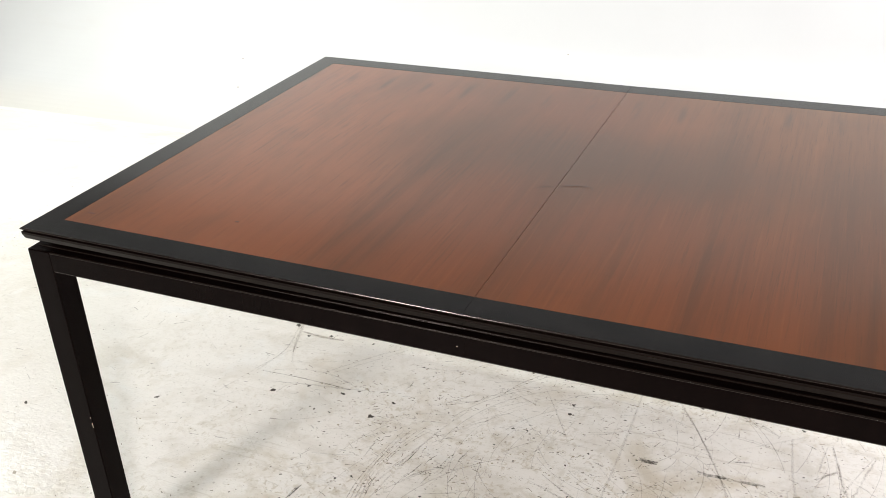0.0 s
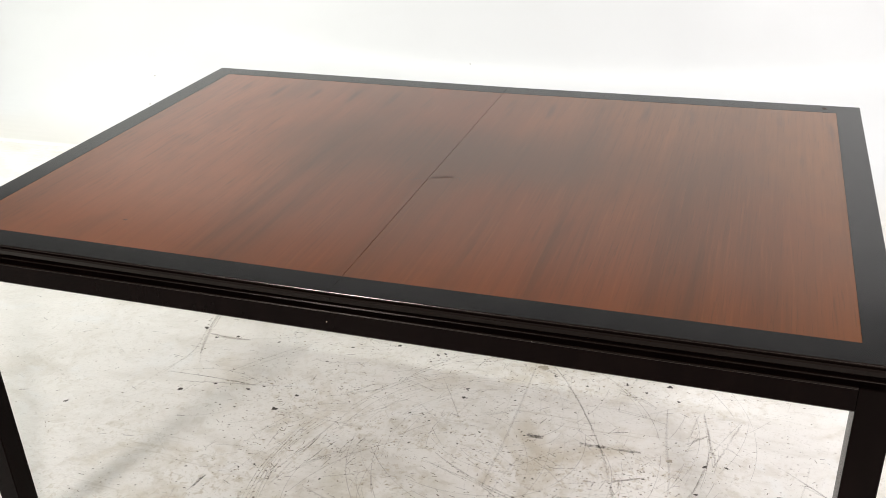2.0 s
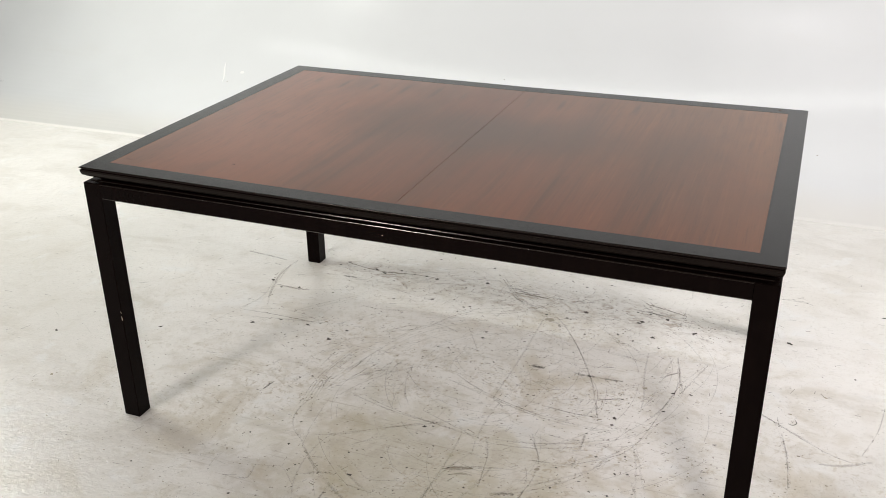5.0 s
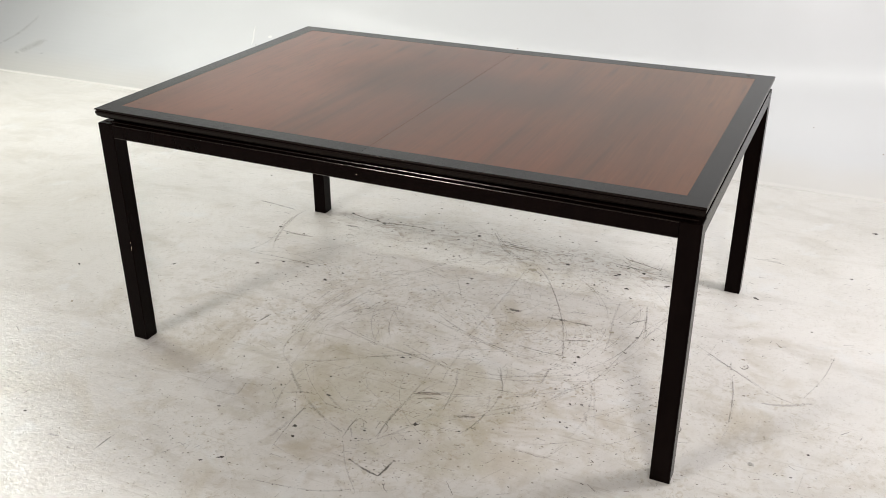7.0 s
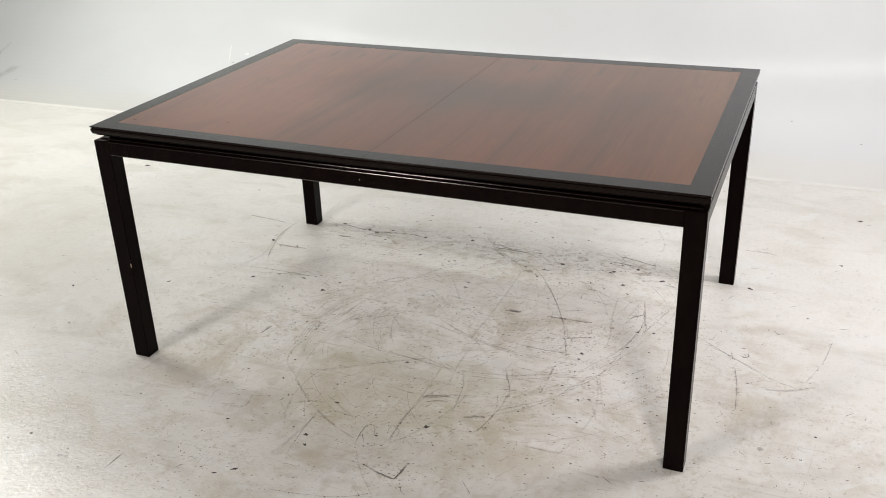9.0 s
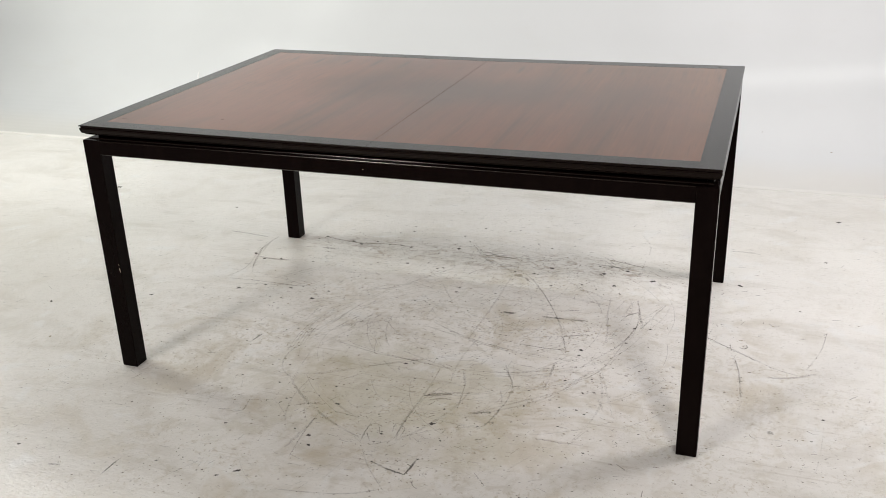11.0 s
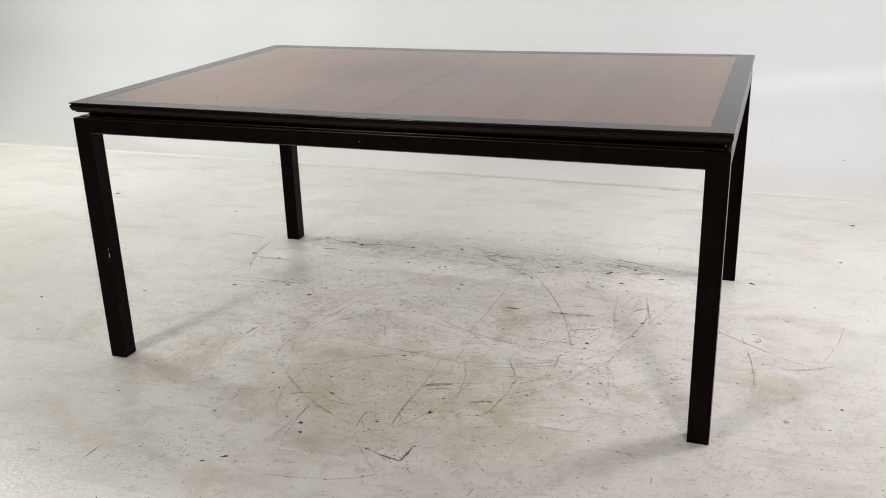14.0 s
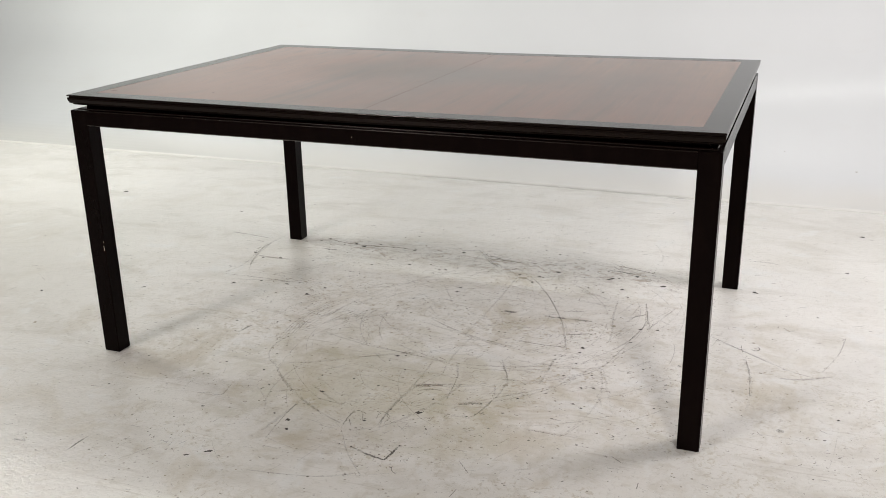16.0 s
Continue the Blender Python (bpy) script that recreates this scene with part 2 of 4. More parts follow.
    # fine scratches at several turns
    for turn, scale, shift in ((18, (2.4, 70.0, 1.0), (0.3, 0.7, 0)), (-33, (2.8, 80.0, 1.0), (1.9, 0.2, 0)), (71, (2.0, 66.0, 1.0), (5.3, 3.1, 0)), (118, (2.6, 90.0, 1.0), (7.7, 1.1, 0))):
        line = s.step(s.noise(s.stretch(p, scale, turn, shift), 1.0, 3.0, 0.5, 0.15), 0.62, 0.70)
        where = s.step(s.noise(s.stretch(p, (1, 1, 1), 0, shift), 3.7, 3.0), 0.48, 0.62)
        line = s.maths("MULTIPLY", line, s.maths("MULTIPLY", where, s.maths("ADD", 0.02, s.maths("MULTIPLY", worn, 0.30))))
        colour = s.mix(line, colour, (0.36, 0.31, 0.25))
    # pinprick specks of lost paint
    warp = s.stretch(p, (1.0, 1.0, 1.0), 25)
    cell = s.cells(warp, 60.0)
    speck = s.step(cell.outputs["Distance"], 0.24, 0.10)
    few = s.step(s.noise(p, 5.1, 4.0), 0.47, 0.60)
    pick = s.step(s.node("ShaderNodeSeparateColor", Color=cell.outputs["Color"]).outputs[0], 0.55, 0.60)
    speck = s.maths("MULTIPLY", s.maths("MULTIPLY", speck, pick), s.maths("MULTIPLY", few, s.maths("ADD", 0.12, worn)))
    colour = s.mix(s.maths("MULTIPLY", speck, 0.75), colour, (0.22, 0.19, 0.155))
    rough = s.maths("ADD", 0.18, s.maths("MULTIPLY", s.noise(p, 3.0, 5.0, 0.6), 0.06))
    rough = s.maths("ADD", rough, s.maths("MULTIPLY", mottle, 0.02))
    # rolled paint: an uneven orange peel, broken by small pits that hold dirt
    peel = s.noise(s.stretch(p, (70.0, 105.0, 1.0), 25), 1.0, 4.0, 0.62, 0.6)
    pits = s.step(s.noise(p, 95.0, 4.0, 0.7, 1.0), 0.58, 0.70)
    dirty = s.step(s.noise(s.stretch(p, (1, 1, 1), 0, (3.3, 6.6, 0)), 1.7, 3.0), 0.36, 0.62)
    colour = s.mix(s.maths("MULTIPLY", pits, s.maths("ADD", 0.12, s.maths("MULTIPLY", dirty, 0.26))), colour, (0.42, 0.375, 0.32))
    flake = s.step(s.noise(s.stretch(p, (1, 1, 1), 0, (8.8, 1.2, 0)), 120.0, 3.0, 0.6, 0.8), 0.62, 0.72)
    colour = s.mix(s.maths("MULTIPLY", flake, 0.30), colour, (0.80, 0.79, 0.77))
    height = s.maths("SUBTRACT", s.maths("ADD", peel, s.maths("MULTIPLY", s.noise(p, 20.0, 3.0), 1.1)), s.maths("MULTIPLY", pits, 0.55))
    s.bump(height, 0.60, 0.0025)
    return s.finish(colour, rough, IOR=1.6)


def wall_material(name, base, tone, rough, gloss):
    s = Shader(name)
    p = s.place()
    colour = s.mix(s.step(s.noise(p, 0.7, 4.0), 0.35, 0.7), base, tone)
    smear = s.step(s.noise(s.stretch(p, (1.0, 3.0, 3.0)), 2.3, 6.0, 0.65, 0.5), 0.56, 0.80)
    colour = s.mix(s.maths("MULTIPLY", smear, 0.22), colour, (0.66, 0.64, 0.61))
    # at its foot the floor's paint is rolled on over the wall's
    foot = s.node("ShaderNodeSeparateXYZ", Vector=p).outputs[2]
    colour = s.mix(s.step(s.maths("ADD", foot, s.maths("MULTIPLY", s.noise(p, 3.0, 4.0), 0.03)), 0.075, 0.008), colour, (0.715, 0.696, 0.660))
    # the glossier floor paint reaches half-way up the curve
    glossy = s.maths("MULTIPLY", s.step(foot, 0.70, 0.40), gloss)
    s.bump(s.noise(p, 5.0, 3.0, 0.5), 0.04, 0.01)
    return s.finish(colour, rough, IOR=1.5, Coat_Weight=glossy, Coat_Roughness=0.20, Coat_IOR=1.5)


def mark_material(name, base, soft, gaps, dense):
    """Rubbed-on dirt: broken up, faint at its edges, as strong as the object's own alpha."""
    s = Shader(name)
    p = s.place()
    across = s.node("ShaderNodeSeparateXYZ", Vector=s.tree.nodes.new("ShaderNodeTexCoord").outputs["UV"]).outputs[1]
    ragged = s.maths("MULTIPLY", s.maths("SUBTRACT", s.noise(p, 120.0, 3.0, 0.6), 0.5), 0.55)
    edge = s.step(s.maths("ADD", s.maths("ABSOLUTE", s.maths("SUBTRACT", across, 0.5)), ragged), 0.5, 0.5 - soft)
    broken = s.maths("MULTIPLY", s.step(s.noise(p, 170.0, 3.0, 0.6), gaps, gaps + 0.38), s.step(s.noise(p, 14.0, 3.0, 0.6), gaps + 0.06, gaps + 0.40))
    strength = s.node("ShaderNodeObjectInfo").outputs["Alpha"]
    s.put(s.bsdf, "Alpha", s.maths("MULTIPLY", s.maths("MULTIPLY", edge, broken), s.maths("MULTIPLY", strength, dense)))
    return s.finish(base, 0.5)


def plain_material(name, base, rough, vary=0.15):
    s = Shader(name)
    tone = tuple(c * (1 - vary) for c in base)
    return s.finish(s.mix(s.noise(s.place(), 60.0, 4.0), base, tone), rough)


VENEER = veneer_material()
BORDER = lacquer_material("black_lacquered_border", (0.0090, 0.0088, 0.0092), (0.0150, 0.0140, 0.0140), 0.15, (20.0, 20.0, 20.0), 0.37)
FRAME = lacquer_material("espresso_lacquered_frame", (0.0029, 0.0016, 0.0014), (0.0046, 0.0025, 0.0021), 0.20, (30.0, 30.0, 9.0), 0.050, (1.0, 0.82, 0.80))
EDGE_WOOD = lacquer_material("espresso_lacquered_edge", (0.0044, 0.0027, 0.0021), (0.0064, 0.0038, 0.0029), 0.12, (3.0, 60.0, 60.0), 0.13, (1.0, 0.82, 0.75))
ARRIS = lacquer_material("rubbed_lacquer_arris", (0.0070, 0.0042, 0.0032), (0.0100, 0.0060, 0.0045), 0.15, (30.0, 30.0, 9.0), 0.72, (1.0, 0.90, 0.85))
FLOOR = floor_material()
CYC = wall_material("white_cove_paint", (0.715, 0.725, 0.733), (0.672, 0.681, 0.688), 0.60, 0.9)
WALL = wall_material("white_wall_paint", (0.78, 0.78, 0.77), (0.74, 0.74, 0.73), 0.55, 0.0)
DIM = wall_material("dark_grey_wall_paint", (0.13, 0.13, 0.13), (0.10, 0.10, 0.10), 0.6, 0.0)
SCUFF = mark_material("dark_scuff", (0.085, 0.073, 0.058), 0.36, 0.22, 1.0)
RUB = mark_material("brown_rub", (0.37, 0.31, 0.24), 0.44, 0.20, 0.60)
TRAIL = mark_material("tan_trail", (0.50, 0.43, 0.33), 0.50, 0.12, 0.70)
BROWN = mark_material("brown_nick", (0.27, 0.21, 0.16), 0.40, 0.10, 0.95)
CHIP = plain_material("bared_concrete_chip", (0.075, 0.063, 0.052), 0.8, 0.75)
GRIT = plain_material("dark_grit", (0.17, 0.145, 0.12), 0.8, 0.6)
TAN = plain_material("tan_stain", (0.34, 0.30, 0.235), 0.7, 0.3)
BARE = plain_material("bare_pale_wood", (0.62, 0.52, 0.40), 0.6)
DUST = plain_material("white_dust", (0.75, 0.74, 0.72), 0.8)


# ---- building helpers ----
def mesh_of(bm, name, material, *more):
    data = bpy.data.meshes.new(name)
    bmesh.ops.recalc_face_normals(bm, faces=bm.faces[:])
    bm.to_mesh(data)
    bm.free()
    data.materials.append(material)
    for other in more:
        data.materials.append(other)
    return data


def part(name, bm, material, parent, label="", *more):
    """Links a bmesh, in its parent's coordinates, as one mesh object under a thing or a part."""
    ob = new(name, mesh_of(bm, name, material, *more))
    ob.parent = parent
    return tagged(ob, label=label)


def block(x0, x1, y0, y1, z0, z1, bevel=0.0, segments=2, along=None):
    bm = bmesh.new()
    bmesh.ops.create_cube(bm, size=1.0)
    for v in bm.verts:
        v.co = Vector(((x0 + x1) / 2 + v.co.x * (x1 - x0), (y0 + y1) / 2 + v.co.y * (y1 - y0), (z0 + z1) / 2 + v.co.z * (z1 - z0)))
    if bevel:
        edges = [e for e in bm.edges if along is None or abs((e.verts[0].co - e.verts[1].co)[along]) > 1e-6]
        made = bmesh.ops.bevel(bm, geom=edges, offset=bevel, segments=segments, affect="EDGES", profile=0.5)
        for face in made["faces"]:
            face.material_index = 1
    return bm


def sweep(profile, start, end):
    """A bar: the closed profile's points are placed by start(a, b) and end(a, b), and joined."""
    bm = bmesh.new()
    one = [bm.verts.new(start(a, b)) for a, b in profile]
    two = [bm.verts.new(end(a, b)) for a, b in profile]
    n = len(profile)
    for i in range(n):
        bm.faces.new((one[i], one[(i + 1) % n], two[(i + 1) % n], two[i])).material_index = 0 if i < 1 else 2 if i < 8 else 1
    bm.faces.new(one)
    bm.faces.new(two[::-1])
    return bm


# ---- the studio ----
COVE, RADIUS, CYC_TOP, CEILING = 2.10, 1.10, 2.42, 4.4
WEST, EAST, SOUTH = -6.5, 6.5, -6.5
NORTH = COVE + RADIUS

floor = tagged(new("floor", mesh_of(block(WEST, EAST, SOUTH, COVE + 0.02, -0.12, 0.0), "floor", FLOOR)),
               "white painted studio floor, scratched, chipped and scuffed", "floor", kind="structure")


def cove_point(x, along, lift=0.0):
    """A point of the cove, along metres up its curve from the floor, lift metres off its face."""
    a = along / RADIUS
    return Vector((x, COVE + (RADIUS - lift) * math.sin(a), RADIUS - (RADIUS - lift) * math.cos(a)))


def cove_wall():
    bm = bmesh.new()
    steps = 40
    inner = [(COVE + RADIUS * math.sin(i / steps * math.pi / 2), RADIUS - RADIUS * math.cos(i / steps * math.pi / 2) + 0.001) for i in range(steps + 1)]
    inner.append((NORTH, CYC_TOP))
    rows = [[bm.verts.new((x, y, z)) for y, z in inner] for x in (WEST, EAST)]
    back = [[bm.verts.new((x, y, z)) for y, z in ((COVE, -0.12), (NORTH + 0.2, -0.12), (NORTH + 0.2, CYC_TOP))] for x in (WEST, EAST)]
    for i in range(len(inner) - 1):
        bm.faces.new((rows[0][i], rows[1][i], rows[1][i + 1], rows[0][i + 1])).smooth = i < steps
    ring = [rows[0][-1], back[0][2], back[0][1], back[0][0], rows[0][0]], [rows[1][-1], back[1][2], back[1][1], back[1][0], rows[1][0]]
    for i in range(4):
        bm.faces.new((ring[0][i], ring[0][i + 1], ring[1][i + 1], ring[1][i]))
    bm.faces.new(rows[0] + back[0][::-1])
    bm.faces.new(rows[1] + back[1][::-1])
    return bm


wall_north = tagged(new("wall_north", mesh_of(cove_wall(), "wall_north", CYC)),
                    "white painted studio wall curving smoothly into the floor", "wall", kind="structure")
# unseen, added dark so that the table top mirrors less white
tagged(new("unseen_wall_upper", mesh_of(block(WEST, EAST, NORTH + 0.05, NORTH + 0.2, CYC_TOP + 0.002, CEILING), "unseen_wall_upper", DIM)), "unseen dark grey wall above the white cove, added to darken reflections", "wall", kind="structure")
tagged(new("wall_west", mesh_of(block(WEST - 0.2, WEST, SOUTH, NORTH + 0.2, -0.12, CEILING), "wall_west", WALL)), "plain white painted studio wall", "wall", kind="structure")
tagged(new("wall_east", mesh_of(block(EAST, EAST + 0.2, SOUTH, NORTH + 0.2, -0.12, CEILING), "wall_east", WALL)), "plain white painted studio wall", "wall", kind="structure")
# south wall and ceiling are unseen; their grey holds down the bounced light
tagged(new("wall_south", mesh_of(block(WEST - 0.2, EAST + 0.2, SOUTH - 0.2, SOUTH, -0.12, CEILING), "wall_south", DIM)), "unseen plain grey wall behind the set, kept dark to cut bounce", "wall", kind="structure")
tagged(new("ceiling", mesh_of(block(WEST - 0.2, EAST + 0.2, SOUTH - 0.2, NORTH + 0.2, CEILING, CEILING + 0.15), "ceiling", DIM)), "unseen plain grey studio ceiling, kept dark to cut bounce", "ceiling", kind="structure")


# ---- the table ----
LENGTH, WIDTH, HEIGHT = 1.677, 1.106, 0.737
SEAM, RIM, SAG = 0.840, 0.053, 0.004
MIDX, MIDY = LENGTH / 2, WIDTH / 2

dining_table = new("dining_table")
dining_table.location = (MIDX, MIDY, 0)
tagged(dining_table, "dark extending dining table with red-brown veneer top and black border", "table")


def to_table(bm, sag=False):
    """From the floor's coordinates, in which the near west corner is the origin, to the table's; the leaves dip towards the seam."""
    for v in bm.verts:
        if sag:
            reach = SEAM if v.co.x < SEAM else LENGTH - SEAM
            v.co.z -= SAG * max(0.0, 1 - abs(v.co.x - SEAM) / reach)
        v.co.x -= MIDX
        v.co.y -= MIDY
    return bm


# the moulded edge: how far in from the rim, how far below the top
LIP = [(0.0022 - 0.0022 * math.sin(k * math.pi / 14), -0.0022 + 0.0022 * math.cos(k * math.pi / 14)) for k in range(8)]
EDGE = [(RIM - 0.0002, 0.0)] + LIP + [(0.0, -0.0030), (0.0040, -0.0036), (0.0040, -0.0068), (0.0010, -0.0078), (0.0009, -0.0120), (0.0036, -0.0205), (0.0054, -0.0225),
                                     (0.0100, -0.0232), (0.0100, -0.0254), (0.0115, -0.0270), (0.0200, -0.0278), (RIM - 0.0002, -0.0278)]


def table_leaf(x0, x1, west, label):
    """One half of the top: its veneered panel, and three border bands mitred at the corners."""
    inner, outer = (x0 + RIM, x1) if west else (x0, x1 - RIM)
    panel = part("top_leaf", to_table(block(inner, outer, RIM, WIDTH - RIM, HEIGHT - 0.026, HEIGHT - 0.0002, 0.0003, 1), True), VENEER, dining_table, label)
    end = x0 if west else x1
    into = 1 if west else -1
    seam = x1 if west else x0
    for y, side in ((0.0, 1), (WIDTH, -1)):
        bm = sweep(EDGE, lambda d, z: (end + into * d, y + side * d, HEIGHT + z), lambda d, z: (seam, y + side * d, HEIGHT + z))
        part("border_band", to_table(bm, True), BORDER, panel, "black lacquered border with a moulded edge", EDGE_WOOD, ARRIS)
    bm = sweep(EDGE, lambda d, z: (end + into * d, d, HEIGHT + z), lambda d, z: (end + into * d, WIDTH - d, HEIGHT + z))
    part("border_band", to_table(bm, True), BORDER, panel, "black lacquered border with a moulded edge", EDGE_WOOD, ARRIS)
    return panel


west_leaf = table_leaf(0.0, SEAM - 0.00035, True, "red-brown rosewood veneer half with dark streaks")
east_leaf = table_leaf(SEAM + 0.00035, LENGTH, False, "red-brown rosewood veneer half with paler orange end")

# the frame stands clear of the top on a recessed neck
FX0, FX1, FY0, FY1 = 0.006, 1.673, 0.000, 1.107
LEGX, LEGY, FRAME_TOP, RAIL = 0.050, 0.048, 0.697, 0.656
NECK, BEAD = 0.033, 0.017
for x0, x1 in ((NECK, SEAM - 0.00035), (SEAM + 0.00035, LENGTH - NECK)):
    for y0, y1 in ((NECK, NECK + 0.02), (WIDTH - NECK - 0.02, WIDTH - NECK)):
        part("neck_rail", to_table(block(x0, x1, y0, y1, FRAME_TOP - 0.010, HEIGHT - 0.0274, 0.0010, 1), True), FRAME, dining_table)
for x0, x1 in ((NECK, NECK + 0.02), (LENGTH - NECK - 0.02, LENGTH - NECK)):
    part("neck_rail", to_table(block(x0, x1, NECK + 0.0205, WIDTH - NECK - 0.0205, FRAME_TOP - 0.010, HEIGHT - 0.0274, 0.0010, 1), True), FRAME, dining_table)
# a rounded bead runs round the foot of the neck
for x0, x1 in ((BEAD, SEAM - 0.00035), (SEAM + 0.00035, LENGTH - BEAD)):
    for y0, y1 in ((BEAD, NECK + 0.004), (WIDTH - NECK - 0.004, WIDTH - BEAD)):
        part("bead_rail", to_table(block(x0, x1, y0, y1, FRAME_TOP - 0.012, FRAME_TOP + 0.0022, 0.0026, 8, 0)), FRAME, dining_table, "", ARRIS)
for x0, x1 in ((BEAD, NECK + 0.004), (LENGTH - NECK - 0.004, LENGTH - BEAD)):
    part("bead_rail", to_table(block(x0, x1, NECK + 0.0042, WIDTH - NECK - 0.0042, FRAME_TOP - 0.012, FRAME_TOP + 0.0022, 0.0026, 8, 1)), FRAME, dining_table, "", ARRIS)
for x in (FX0, FX1 - LEGX):
    for y in (FY0, FY1 - LEGY):
        part("leg", to_table(block(x, x + LEGX, y, y + LEGY, 0.0, FRAME_TOP, 0.0022, 3)), FRAME, dining_table)
for x0, x1 in ((FX0 + LEGX + 0.0001, SEAM + 0.0038), (SEAM + 0.0042, FX1 - LEGX - 0.0001)):
    for y0, y1 in ((FY0 + 0.0004, FY0 + 0.0195), (FY1 - 0.0195, FY1 - 0.0004)):
        part("apron", to_table(block(x0, x1, y0, y1, RAIL, FRAME_TOP - 0.0004, 0.0028, 8, 0)), FRAME, dining_table, "", ARRIS)
for x0, x1 in ((FX0 + 0.0004, FX0 + 0.0195), (FX1 - 0.0195, FX1 - 0.0004)):
    part("apron", to_table(block(x0, x1, FY0 + LEGY + 0.0001, FY1 - LEGY - 0.0001, RAIL, FRAME_TOP - 0.0004, 0.0028, 8, 1)), FRAME, dining_table, "", ARRIS)


# ---- wear on the table ----
def blob(x, y, z, rx, ry, seed, height=0.0003, points=11, rugged=0.35, normal="z"):
    """A small flat flake with an uneven outline, lying on a surface."""
    rng = random.Random(seed)
    bm = bmesh.new()
    ring = []
    for i in range(points):
        a, r = 2 * math.pi * i / points, 1 - rugged * rng.random()
        u, w = rx * r * math.cos(a), ry * r * math.sin(a)
        ring.append(bm.verts.new((x + u, y + w, z) if normal == "z" else (x + u, y, z + w)))
    top = [bm.verts.new(v.co + (Vector((0, 0, height)) if normal == "z" else Vector((0, -height, 0)))) for v in ring]
    for i in range(points):
        bm.faces.new((ring[i], ring[(i + 1) % points], top[(i + 1) % points], top[i]))
    bm.faces.new(top)
    return bm


def ribbon(path, width, z, fade=True, bm=None):
    """A thin strip on a surface along a path of (x, y); narrows to its ends."""
    bm = bm or bmesh.new()
    uv = bm.loops.layers.uv.get("across") or bm.loops.layers.uv.new("across")
    sides = []
    n = len(path) - 1
    for i, (x, y) in enumerate(path):
        ax, ay = path[max(i - 1, 0)]
        bx, by = path[min(i + 1, n)]
        d = math.hypot(bx - ax, by - ay) or 1.0
        half = width / 2 * (0.35 + 0.65 * math.sin(math.pi * (0.08 + 0.84 * i / n)) if fade else 1.0)
        ox, oy = -(by - ay) / d * half, (bx - ax) / d * half
        sides.append((bm.verts.new((x - ox, y - oy, z)), bm.verts.new((x + ox, y + oy, z))))
    for (a, b), (c, d) in zip(sides, sides[1:]):
        face = bm.faces.new((a, c, d, b))
        for loop, across in zip(face.loops, (0.0, 0.0, 1.0, 1.0)):
            loop[uv].uv = (0.5, across)
    return bm


LINE = plain_material("dark_scratch", (0.042, 0.022, 0.016), 0.5)
SPOT = plain_material("brown_spot", (0.075, 0.026, 0.014), 0.5)


def top_scratch(parent, path, width):
    """A scratch drawn on the veneer, from points near each other."""
    bm = ribbon(path, width, 0.0)
    for v in bm.verts:
        reach = SEAM if v.co.x < SEAM else LENGTH - SEAM
        v.co.z = HEIGHT + 0.0005 - SAG * (1 - abs(v.co.x - SEAM) / reach)
    part("scratch", to_table(bm), LINE, parent, "dark scratch in the veneer")


top_scratch(west_leaf, [(0.731, 0.418), (0.738, 0.426), (0.746, 0.431)], 0.0018)
top_scratch(west_leaf, [(0.806, 0.462), (0.820, 0.473), (0.838, 0.479)], 0.0018)
top_scratch(east_leaf, [(0.842, 0.480), (0.860, 0.490), (0.880, 0.495), (0.897, 0.496)], 0.0024)
top_scratch(east_leaf, [(0.897, 0.496), (0.904, 0.490), (0.907, 0.479)], 0.0015)
part("knot", to_table(blob(0.355, 0.151, HEIGHT - 0.0018, 0.0055, 0.0032, 5), False), SPOT, west_leaf, "small dark knot")
part("stain", to_table(blob(1.600, 1.081, HEIGHT - 0.0002, 0.0075, 0.0060, 6), False), LINE, east_leaf, "small dark spot on the border")
RUST = plain_material("red_mark", (0.085, 0.022, 0.012), 0.5)
part("stain", to_table(blob(0.082, 0.092, HEIGHT - 0.0004, 0.0090, 0.0030, 7), False), RUST, west_leaf, "small red mark")
part("nick", to_table(blob(0.0545, FY0 - 0.0001, 0.315, 0.0012, 0.0080, 8, normal="y")), BARE, dining_table, "bare wood nick on the leg")
part("nick", to_table(blob(0.0542, FY0 - 0.0001, 0.333, 0.0007, 0.0030, 9, normal="y")), BARE, dining_table, "bare wood nick on the leg")
part("nail_hole", to_table(blob(SEAM - 0.0085, FY0 + 0.0002, 0.676, 0.0013, 0.0011, 10, normal="y")), BARE, dining_table, "filled nail hole")
for i, (x, z, size) in enumerate(((0.36, 0.6975, 0.0009), (0.43, 0.6970, 0.0007), (0.47, 0.6970, 0.0006), (1.17, 0.6972, 0.0011), (1.40, 0.6968, 0.0008))):
    part("dust_speck", to_table(blob(x, FY0 - 0.0001, z - 0.002, size * 0.5, size * 0.35, 20 + i, normal="y")), DUST, dining_table)


# ---- wear on the floor and the cove ----
RUBBED = []  # the lines along which paint has crumbled


def drag_mark(x, y, radius, start, end, width, strength, material=None):
    """A curved rub on the floor: part of a circle, from one angle to another."""
    steps = max(6, int(abs(end - start) * radius / 1.2))
    path = [(x + radius * math.cos(radians(start + (end - start) * i / steps)), y + radius * math.sin(radians(start + (end - start) * i / steps))) for i in range(steps + 1)]
    RUBBED.append((path, width, strength))
    ob = part("drag_mark", ribbon(path, width * 1.3, 0.0004), material or RUB, floor)
    ob.color = (1, 1, 1, strength * 0.75)


